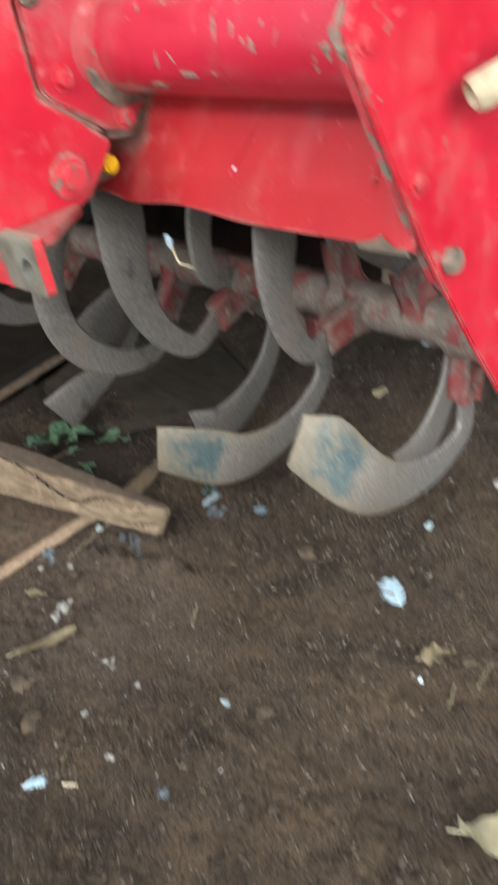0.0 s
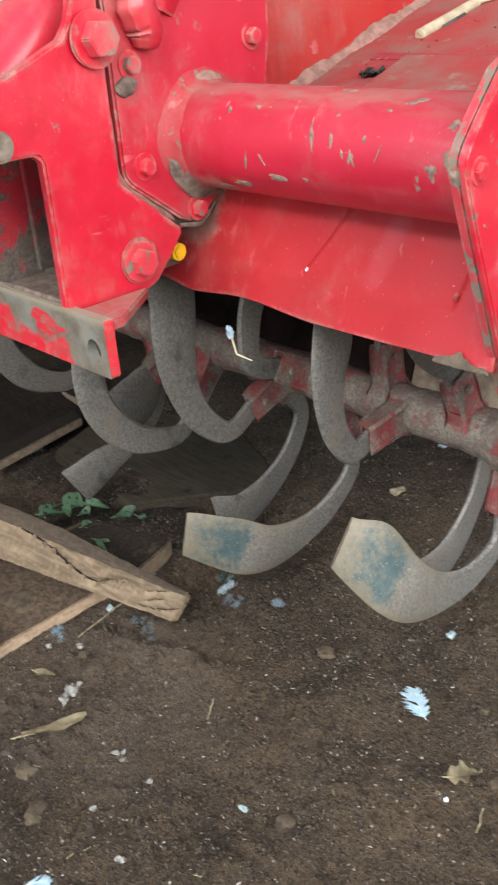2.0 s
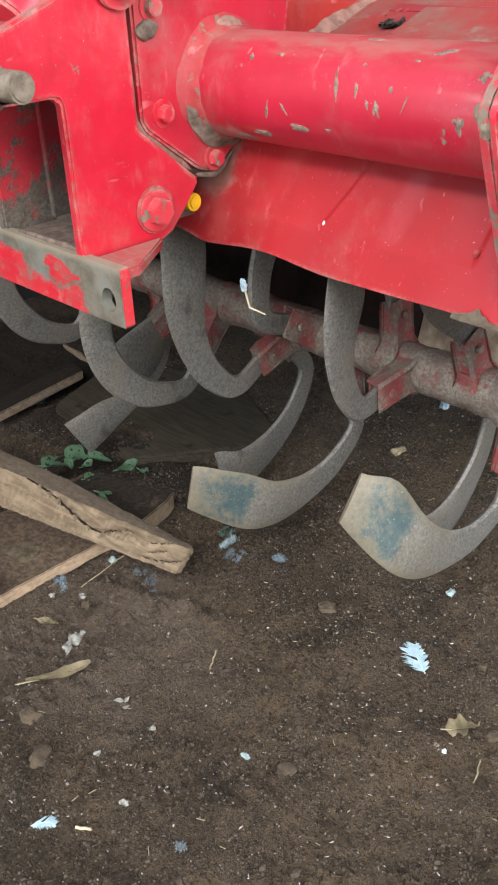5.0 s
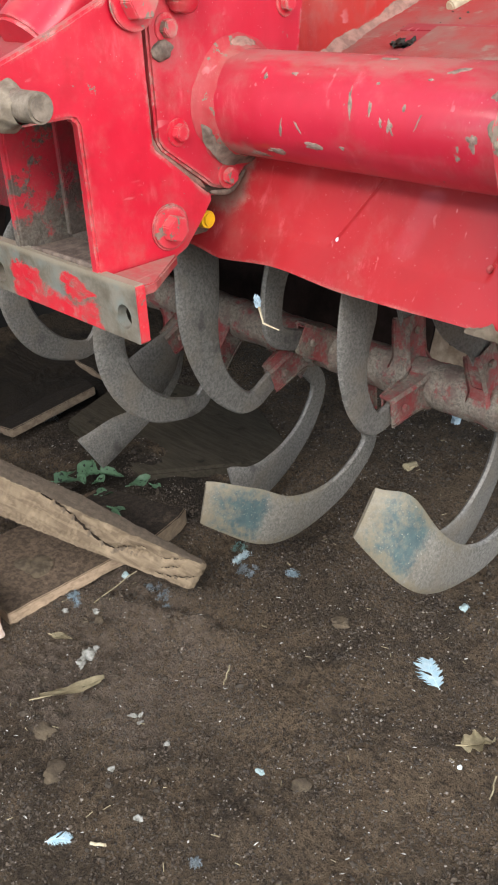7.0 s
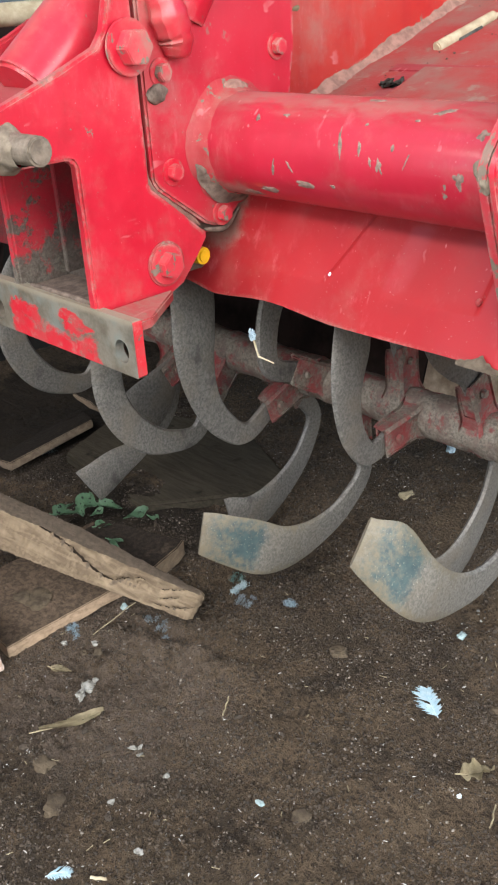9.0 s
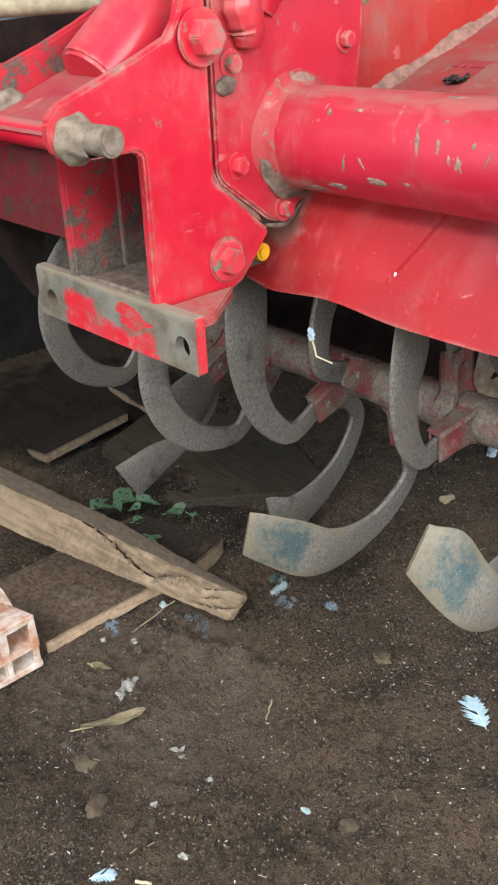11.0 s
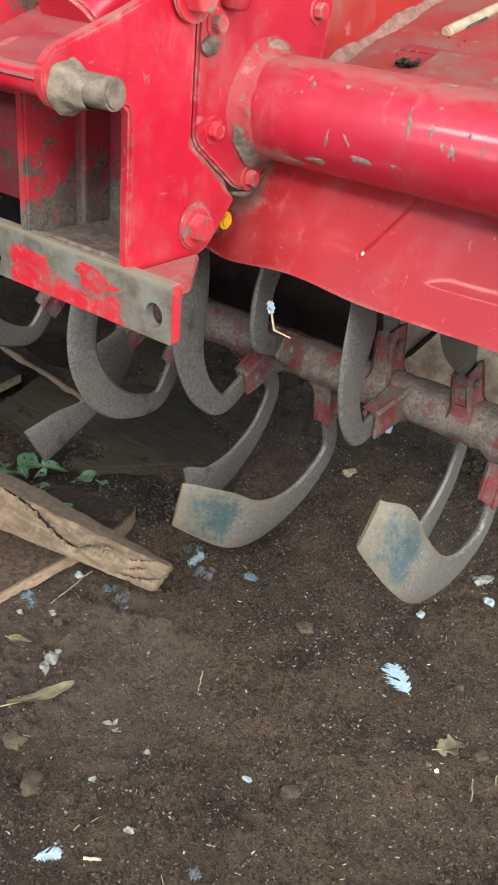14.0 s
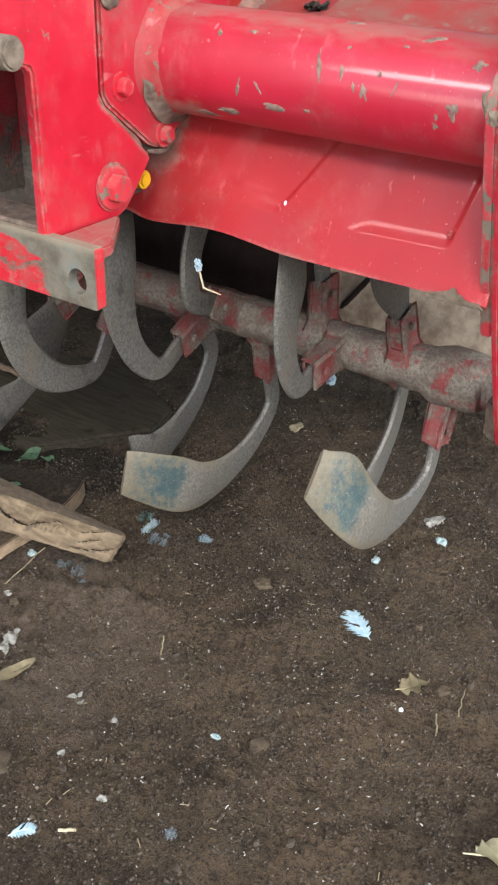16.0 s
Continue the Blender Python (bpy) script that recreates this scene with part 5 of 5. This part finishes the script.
WEEDS = ((-0.462, -0.036, 0.045, 0.05, 0.042, 0.9), (-0.452, 0.006, 0.05, 0.052, 0.046, 2.2), (-0.415, 0.034, 0.046, 0.06, 0.03, 0.35), (-0.354, 0.052, 0.046, 0.05, 0.026, 1.4),
         (-0.388, 0.0, 0.032, 0.04, 0.028, 1.1), (-0.325, 0.066, 0.044, 0.024, 0.014, 0.4), (-0.306, -0.036, 0.04, 0.05, 0.012, -0.2), (-0.322, -0.024, 0.04, 0.034, 0.012, 0.5),
         (-0.438, -0.02, 0.05, 0.036, 0.022, 2.9), (-0.425, 0.012, 0.04, 0.032, 0.018, 1.7), (-0.482, -0.02, 0.044, 0.036, 0.022, 1.5))
for k, (x, y, z, length, width, turn) in enumerate(WEEDS):
    leaf_thing("weed_leaf", "insect-eaten green weed leaf in the rubble", (x, y, z - 0.008), length * 0.9, width * 0.9, turn, LEAF_GREEN, curl=0.28, lobes=0.06, seed=k * 3.1)


def stone_mesh(at, size, seed, flat=0.65):
    bm = bmesh.new()
    bmesh.ops.create_icosphere(bm, subdivisions=3, radius=1.0)
    for v in bm.verts:
        v.co = Vector([max(-0.8, min(0.8, c)) for c in v.co]) * 1.1
        k = 1 + 0.45 * noise.noise(v.co * 1.3 + Vector((seed, 0, 0))) + 0.2 * noise.noise(v.co * 3.1 + Vector((0, seed, 0))) + 0.07 * noise.noise(v.co * 9)
        v.co *= k
    z = at[2] if len(at) > 2 else ground_height(at[0], at[1])
    m = Matrix.Translation((at[0], at[1], z + size[2] * 0.1)) @ Matrix.Rotation(seed * 2.3, 4, "Z") @ Matrix.Diagonal((*size, 1))
    bmesh.ops.transform(bm, matrix=m, verts=bm.verts)
    return bm


STONES = (
    ("stone", "grey-brown angular stone on the soil", (0.137, 0.046), (0.015, 0.011, 0.009), STONE),
    ("stone", "grey stone half sunk in soil", (0.293, -0.209), (0.013, 0.011, 0.005), STONE),
    ("stone", "flat stone half sunk in soil", (0.048, -0.403), (0.02, 0.014, 0.004), STONE),
    ("stone", "flat stone half sunk in soil", (-0.018, -0.377), (0.018, 0.012, 0.005), STONE),
    ("stone", "small rounded brown stone", (0.445, 0.006), (0.01, 0.008, 0.007), STONE),
    ("stone", "small grey stone on soil", (0.369, 0.1), (0.007, 0.006, 0.005), STONE),
    ("stone", "rough grey stone lying on the thin board", (-0.30, -0.2, 0.02), (0.03, 0.022, 0.008), STONE),
    ("stone", "rough stone lying on the thin board", (-0.325, -0.215, 0.02), (0.02, 0.016, 0.007), STONE),
    ("pebble", "pale grey pebble on soil", (0.182, -0.374), (0.006, 0.005, 0.004), WHITE_SCRAP),
    ("pebble", "pale teal pebble on soil", (0.253, 0.193), (0.0085, 0.006, 0.006), TEAL),
    ("pebble", "pale teal egg-shaped pebble on soil", (0.319, 0.299), (0.008, 0.0095, 0.007), TEAL),
    ("pebble", "teal bead on soil beside the beam", (-0.202, -0.102), (0.0065, 0.006, 0.006), TEAL),
    ("pebble", "white chip on soil", (0.118, -0.278), (0.005, 0.004, 0.003), WHITE_SCRAP),
    ("pebble", "white chip on soil", (0.099, -0.353), (0.007, 0.0045, 0.003), WHITE_SCRAP),
    ("pebble", "white chip on soil", (0.412, -0.051), (0.0034, 0.003, 0.002), FEATHER),
    ("pebble", "olive green pebble on soil", (0.242, -0.23), (0.006, 0.0045, 0.004), TEAL),
    ("pebble", "white chip on soil", (-0.164, -0.189), (0.0065, 0.005, 0.004), WHITE_SCRAP),
    ("pebble", "white chip on soil", (-0.197, -0.223), (0.005, 0.0045, 0.004), WHITE_SCRAP),
    ("pebble", "grey chip on soil", (-0.14, -0.2), (0.008, 0.007, 0.006), STONE),
    ("pebble", "grey chip on soil", (-0.155, -0.215), (0.007, 0.006, 0.006), STONE),
    ("pebble", "grey-white chunk on soil behind the blade", (0.288, 0.347), (0.018, 0.011, 0.008), WHITE_SCRAP),
    ("pebble", "tan chip on dark soil behind the blades", (-0.064, 0.48), (0.017, 0.01, 0.006), LEAF_DRY),
    ("pebble", "pale blue scrap far under the hood", (-0.1, 0.688), (0.02, 0.012, 0.008), BLUE_SCRAP),
)
hood_leaf = thing("dark_leaf", "dark crumpled dead leaf lying on the red hood", "leaf", (0.012, 0.312, 0.764))
for turn, off, wide in ((0.2, 0.0, 0.02), (1.1, 0.005, 0.016), (2.7, -0.006, 0.018)):
    bm = leaf_mesh((0.012 + off, 0.312, 0.7625 + abs(off) * 0.3), 0.034, wide, turn, curl=0.2, lobes=0.25, lift=0.003, seed=turn * 7)
    lie = Matrix.Translation((0.012, 0.312, 0.7625)) @ Matrix.Rotation(math.atan(0.3), 4, "X") @ Matrix.Translation((-0.012, -0.312, -0.7625))
    bmesh.ops.transform(bm, matrix=lie, verts=bm.verts)
    part("leaf_blade", bm, LEAF_DARK, hood_leaf)
for k, (name, label, at, size, mat) in enumerate(STONES):
    solid(name, stone_mesh(at, size, k * 1.7 + 0.4), mat, label, "stone" if name == "stone" else "pebble")


def flakes(at, r, n, size, seed, flat=0.3):
    """A loose tuft or cluster of torn bits."""
    rng = random.Random(seed)
    out = bmesh.new()
    for k in range(n):
        bm = bmesh.new()
        bmesh.ops.create_icosphere(bm, subdivisions=1, radius=1.0)
        for v in bm.verts:
            v.co *= 1 + 0.5 * rng.uniform(-1, 1)
        s = size * rng.uniform(0.6, 1.4)
        x, y = at[0] + rng.gauss(0, r * 0.5), at[1] + rng.gauss(0, r * 0.5)
        m = Matrix.Translation((x, y, ground_height(x, y) + s * 0.25)) @ Euler((rng.uniform(-0.4, 0.4), rng.uniform(-0.4, 0.4), rng.uniform(0, 6))).to_matrix().to_4x4() @ Matrix.Diagonal((s, s * rng.uniform(0.5, 0.9), s * flat, 1))
        bmesh.ops.transform(bm, matrix=m, verts=bm.verts)
        me = bpy.data.meshes.new("bit")
        bm.to_mesh(me)
        bm.free()
        out.from_mesh(me)
        bpy.data.meshes.remove(me)
    return out


for k in range(9):
    a = k * 2.4
    solid("paper_scrap", flakes((-0.091 + 0.0045 * (k - 4) * -0.45 + 0.004 * math.cos(a), -0.257 + 0.0045 * (k - 4) + 0.004 * math.sin(a)), 0.001, 1, 0.0085, 30 + k), WHITE_SCRAP, "torn grey-white scrap in a small heap on soil", "scrap", "", "torn scraps")
for k in range(3):
    solid("paper_scrap", flakes((0.049 + 0.007 * k, -0.278 + 0.004 * (k % 2)), 0.001, 1, 0.006, 50 + k), WHITE_SCRAP, "small torn grey scrap on soil", "scrap", "", "torn scraps")
def fuzz(at, spread, n, length, seed, lean=(0, 0), flat=0.35):
    """A matted tuft of down: fine curved barbs out of a few clumps."""
    rng = random.Random(seed)
    bm = bmesh.new()
    clumps = [(at[0] + rng.uniform(-1, 1) * spread[0], at[1] + rng.uniform(-1, 1) * spread[1]) for _ in range(max(1, n // 14))]
    for k in range(n * 3):
        cx, cy = rng.choice(clumps)
        cx, cy = cx + rng.gauss(0, length * 0.3), cy + rng.gauss(0, length * 0.3)
        p = Vector((cx, cy, ground_height(cx, cy) + rng.uniform(0.001, 0.005)))
        a = rng.uniform(0, 2 * math.pi)
        d = Vector((math.cos(a) + lean[0], math.sin(a) + lean[1], rng.uniform(-0.2, 1.0) * flat * 2)).normalized() * length * rng.uniform(0.3, 0.8)
        w = Vector((-d.y, d.x, 0)).normalized() * rng.uniform(0.0003, 0.0006)
        mid, tip = p + d * 0.55 + Vector((0, 0, 0.001)), p + d - Vector((0, 0, 0.1 * length))
        q = [bm.verts.new(c) for c in (p - w, p + w, mid + w * 0.8, mid - w * 0.8, tip)]
        bm.faces.new((q[0], q[1], q[2], q[3]))
        bm.faces.new((q[3], q[2], q[4]))
    bmesh.ops.solidify(bm, geom=bm.faces[:], thickness=0.0004)
    return bm


for at, spread, n, length, seed, lean, mat, label in (
        ((0.274, -0.37), (0.006, 0.006), 46, 0.008, 5, (0, 0), GREY_DOWN, "grey fluff on soil"),
        ((0.003, 0.079), (0.008, 0.008), 130, 0.009, 6, (0.3, 0), BLUE_SCRAP, "pale blue fluff on soil beside the blade"),
        ((-0.05, 0.042), (0.022, 0.014), 120, 0.008, 7, (0, 0.3), GREY_DOWN, "grey-blue fluff on soil beside the blade"),
        ((-0.092, 0.054), (0.005, 0.016), 130, 0.01, 10, (-0.3, 1.2), PALE_DOWN, "pale down caught beside the blade tip"),
        ((-0.112, 0.07), (0.012, 0.01), 60, 0.009, 14, (0, 0), TEAL_DOWN, "greenish shreds of down beside the blade tip"),
        ((-0.206, -0.198), (0.008, 0.006), 80, 0.008, 8, (0.2, 0.2), BLUE_SCRAP, "pale blue fluff beside the board"),
        ((-0.119, -0.093), (0.03, 0.012), 110, 0.009, 9, (0.8, 0.3), GREY_DOWN, "scattered pale blue shreds under the beam end"),
        ((-0.78, 0.12), (0.03, 0.03), 110, 0.024, 12, (0, 0), GREY_DOWN, "grey-blue fluff in the shade")):
    solid("fluff", fuzz(at, spread, n, length, seed, lean), mat, label, "fluff", "stuff")
solid("chalk_chip", flakes((0.246, 0.262), 0.012, 6, 0.004, 11), WHITE_SCRAP, "small white chips on soil", "scrap")


def feather_thing(at, length, turn, label, lift=0.006, name="feather"):
    """A small down feather: a quill with many soft barbs either side."""
    ob = thing(name, label, "feather", (at[0], at[1], at[2]))
    rng = random.Random(int(length * 9000))
    quill, vane = bmesh.new(), bmesh.new()
    base = Matrix.Translation(at) @ Matrix.Rotation(turn, 4, "Z")
    def spine(s):
        return Vector((length * (s - 0.5), 0.10 * length * math.sin(s * 2.6), lift * (0.4 + 1.6 * s * (1 - s))))
    for i in range(12):
        a, b = spine(i / 12), spine((i + 1) / 12)
        q = rod(a, b, 0.0006, 0.0005, 6)
        me = bpy.data.meshes.new("q")
        q.to_mesh(me)
        q.free()
        quill.from_mesh(me)
        bpy.data.meshes.remove(me)
    for i in range(70):
        s = 0.08 + 0.92 * i / 69
        for side in (-1, 1):
            w = length * (0.3 if side < 0 else 0.42) * math.sin(math.pi * (0.1 + 0.82 * s)) ** 0.7 * rng.uniform(0.6, 1.2)
            if side > 0 and (0.38 < s < 0.5 or 0.66 < s < 0.69) or side < 0 and 0.52 < s < 0.56:
                continue
            p = spine(s)
            d = Vector((0.75 + 0.35 * rng.uniform(-1, 1), side * 1.0, 0.22 * rng.uniform(-0.4, 1.5))).normalized()
            tang = Vector((length / 40, 0, 0))
            pts = [p + d * w * f + Vector((0.16 * w * f * f, 0, -0.2 * w * f * f)) for f in (0, 0.35, 0.7, 1.0)]
            vs = [[vane.verts.new(c - tang * g), vane.verts.new(c + tang * g)] for c, g in zip(pts, (1, 1.0, 0.85, 0.25))]
            for u, v in zip(vs, vs[1:]):
                vane.faces.new((u[0], u[1], v[1], v[0]))
    bmesh.ops.solidify(vane, geom=vane.faces[:], thickness=0.0003)
    for bm in (quill, vane):
        bmesh.ops.transform(bm, matrix=base, verts=bm.verts)
    part("quill", quill, FEATHER, ob)
    part("vane", vane, FEATHER, ob)
    return ob


feather_thing((0.303, 0.05, ground_height(0.303, 0.05) + 0.005), 0.056, 2.4, "small white down feather lying on soil")
feather_thing((0.141, -0.46, ground_height(0.141, -0.46) + 0.003), 0.028, 0.8, "tiny blue-white feather on soil")

# down caught on a blade
tuft = thing("caught_feather", "bit of white down hanging on a blade", "feather", (0.066, -0.03, 0.512))
fl = bmesh.new()
bmesh.ops.create_icosphere(fl, subdivisions=3, radius=0.0068)
for v in fl.verts:
    v.co = Vector((v.co.x * 0.7, v.co.y * 0.5, v.co.z)) * (1 + 0.9 * noise.noise(v.co * 420)) + Vector((0.066, -0.03, 0.515))
part("down", fl, BLUE_SCRAP, tuft)
part("straw", join(rod((0.066, -0.029, 0.512), (0.072, -0.027, 0.487), 0.0016, 0.0013, 8), rod((0.072, -0.027, 0.487), (0.094, -0.022, 0.482), 0.0013, 0.0008, 8)), BARK, tuft)
# White disc modelled in place of a glint on the panel's lower corner.
part("glint_spot", rod((0.1555, 0.0175, 0.5965), (0.1555, 0.0128, 0.5948), 0.0032, 0.002, 10, 0.001), FEATHER, tiller, "white disc standing for a glint on the red sheet")

# sticks
def twig(a, b, r, label, mat, bend=0.003, name="twig"):
    a, b = Vector(a), Vector(b)
    bms = []
    pts = [a.lerp(b, i / 5) + Vector((noise.noise((i * 0.9, a.x * 40, 1)), noise.noise((i * 0.8, a.y * 40, 5)), 0.3 * noise.noise((i, 2, 9)))) * bend for i in range(6)]
    for p, q in zip(pts, pts[1:]):
        bms.append(rod(p, q, r, r * 0.92, 10))
    return solid(name, join(*bms), mat, label, name)


stick = thing("peeled_stick", "short peeled pale stick lying on the red hood", "stick", (0.01, 0.49, 0.82))
part("stick_wood", rod((0.0, 0.433, 0.802), (0.022, 0.548, 0.838), 0.0085, 0.0075, 16, 0.002), BARK, stick)
part("stick_bark", rod((0.012, 0.47, 0.808), (0.022, 0.515, 0.8235), 0.006, 0.004, 10, 0.001), LEAF_DARK, stick)
part("stick_twig", rod((0.022, 0.546, 0.8375), (0.045, 0.56, 0.842), 0.004, 0.002, 8), BARK, stick)
twig((-0.173, -0.183, 0.008), (-0.182, -0.093, 0.014), 0.0009, "thin dry twig on soil", LEAF_DRY)
twig((0.104, -0.164, 0.006), (0.088, -0.136, 0.012), 0.001, "short straw on soil", LEAF_DRY)
twig((0.175, -0.437, 0.005), (0.192, -0.425, 0.006), 0.002, "short pale straw on soil", BARK)
twig((0.455, -0.04, 0.004), (0.47, -0.075, 0.008), 0.001, "thin straw on soil", LEAF_DRY)
twig((0.47, 0.02, 0.004), (0.48, -0.03, 0.008), 0.0008, "thin straw on soil", LEAF_DRY)
pole = solid("pale_pole", rod((-0.9, -0.29, 0.868), (-0.56, 0.215, 0.88), 0.019, 0.018, 20, 0.004), BARK, "pale barkless wooden pole behind the machine", "pole")
part("yellow_tag", prism([(-0.006, 0.889), (0.012, 0.893), (0.037, 0.903), (0.035, 0.912), (0.01, 0.908), (-0.006, 0.904)], 0.0005, 0.004, "x", 0.001), YELLOW, tiller, "yellow painted edge of a fitting")

# hollow brick
def hollow_brick():
    x0, x1, y0, y1, z1 = -0.31, -0.214, -0.46, -0.318, 0.098
    bms = [box(x0, x1, y0, y1, 0.0, 0.011, 0.002), box(x0, x1, y0, y1, 0.038, 0.049, 0.002), box(x0, x1, y0, y1, z1 - 0.012, z1, 0.003)]
    for y in (y1 - 0.012, y1 - 0.058, y1 - 0.1, y0):
        bms.append(box(x0 + 0.001, x1 - 0.001, y, y + 0.0115, 0.002, z1 - 0.002, 0.002))
    bm = join(*bms)
    bmesh.ops.triangulate(bm, faces=bm.faces)
    for _ in range(2):
        bmesh.ops.subdivide_edges(bm, edges=[k for k in bm.edges if k.calc_length() > 0.012], cuts=1)
    for v in bm.verts:
        worn = max(0.0, v.co.z - 0.07) * max(0.0, noise.noise(v.co * 30 + Vector((4, 0, 0)))) * 1.2
        v.co.z -= worn
        v.co.x -= worn * 0.8
    return roughened(bm, 0.003, 55)


solid("hollow_brick", hollow_brick(), BRICK, "broken hollow terracotta brick, limewashed and chipped", "brick")
solid("stone", stone_mesh((-0.27, -0.4, 0.1), (0.035, 0.028, 0.018), 7.7), STONE, "grey rock lying on the hollow brick", "stone")

# ---- loose grit and crumbs of soil ----


def scatter(name, material, count, lo, hi, seed, label, spread, clump, thin=1.0, long=1.0):
    """Many small angular grains resting on the ground, as one mesh."""
    rng = np.random.default_rng(seed)
    seed_bm = bmesh.new()
    bmesh.ops.create_icosphere(seed_bm, subdivisions=1, radius=1.0)
    oct_v = np.array([v.co[:] for v in seed_bm.verts])
    oct_f = np.array([[v.index for v in f.verts] for f in seed_bm.faces])
    seed_bm.free()
    corners = len(oct_v)
    verts, faces, made = [], [], 0
    while made < count:
        x, y = rng.uniform(*spread[0]), rng.uniform(*spread[1])
        if 0.5 + 0.5 * noise.noise((x * 9, y * 9, seed)) + 0.35 * noise.noise((x * 30, y * 30, 1.0)) < clump * rng.uniform(0.3, 1.0):
            continue
        s = lo * (hi / lo) ** (rng.random() ** 2.6)
        v = oct_v * s * rng.uniform(0.6, 1.3, 3) * (long ** rng.random(), 1 / long ** 0.3, thin) * rng.uniform(0.72, 1.25, (corners, 1))
        a, b = rng.uniform(0, 6.28), rng.uniform(-0.7, 0.7)
        rot = np.array([[math.cos(a), -math.sin(a), 0], [math.sin(a), math.cos(a), 0], [0, 0, 1]]) @ np.array([[1, 0, 0], [0, math.cos(b), -math.sin(b)], [0, math.sin(b), math.cos(b)]])
        v = v @ rot.T + (x, y, ground_height(x, y) + 0.35 * s * thin)
        faces.extend((oct_f + corners * made).tolist())
        verts.extend(v.tolist())
        made += 1
    me = bpy.data.meshes.new(name)
    me.from_pydata(verts, [], faces)
    me.materials.append(material)
    return tagged(new(name, me), label, "grit", kind="stuff")


AREA = ((-0.75, 0.78), (-0.58, 0.85))
scatter("soil_crumbs", crumbs("soil_crumb", (0.008, 0.0062, 0.0044), (0.1, 0.074, 0.05)), 120000, 0.0007, 0.0026, 1, "loose dark brown crumbs of dry soil", AREA, 0.85, 0.85)
scatter("soil_clods", crumbs("soil_clod", (0.02, 0.0155, 0.0105), (0.072, 0.053, 0.035)), 1000, 0.0025, 0.007, 7, "small brown clods of dry earth", AREA, 0.95, 0.6)
scatter("pale_grit", crumbs("pale_grit", (0.11, 0.09, 0.07), (0.3, 0.26, 0.21)), 5600, 0.0006, 0.0024, 2, "pale grey and tan grit on the soil", AREA, 0.8, 0.7)
scatter("white_specks", crumbs("white_speck", (0.3, 0.28, 0.24), (0.62, 0.6, 0.55)), 5600, 0.0005, 0.0013, 3, "tiny white specks of husk on the soil", AREA, 0.6, 0.5, 3.4)


def straws(count, seed):
    rng = random.Random(seed)
    bms = []
    for k in range(count):
        x, y, a, l = rng.uniform(-0.3, 0.6), rng.uniform(-0.5, 0.6), rng.uniform(0, 6.28), rng.uniform(0.004, 0.011)
        d = Vector((math.cos(a), math.sin(a), 0.1)) * l
        z = ground_height(x, y) + 0.0018
        bms.append(rod((x, y, z), Vector((x, y, z)) + d, 0.0006, 0.0005, 5))
    return tagged(new("chaff", mesh_of(join(*bms), "chaff", LEAF_DRY)), "short bits of straw and chaff on the soil", "chaff", kind="stuff")


straws(110, 4)


def hood_dirt(count, seed):
    """Bits of dry earth lying on the sloping top sheet."""
    rng = random.Random(seed)
    bms = []
    for k in range(count):
        x, y = rng.uniform(-0.04, 0.38), rng.uniform(0.16, 0.62)
        s = 0.0006 * (3.6 ** rng.random() ** 2)
        bm = bmesh.new()
        bmesh.ops.create_icosphere(bm, subdivisions=1, radius=s)
        for v in bm.verts:
            v.co = Vector((v.co.x * rng.uniform(0.7, 1.5), v.co.y, v.co.z * 0.7)) + Vector((x, y, 0.7562 + 0.3 * (y - 0.29) + s * 0.3))
        bms.append(bm)
    return tagged(new("hood_dirt", mesh_of(join(*bms), "hood_dirt", GROOVE)), "crumbs of dry earth on the red hood", "dirt", kind="stuff")


hood_dirt(170, 9)
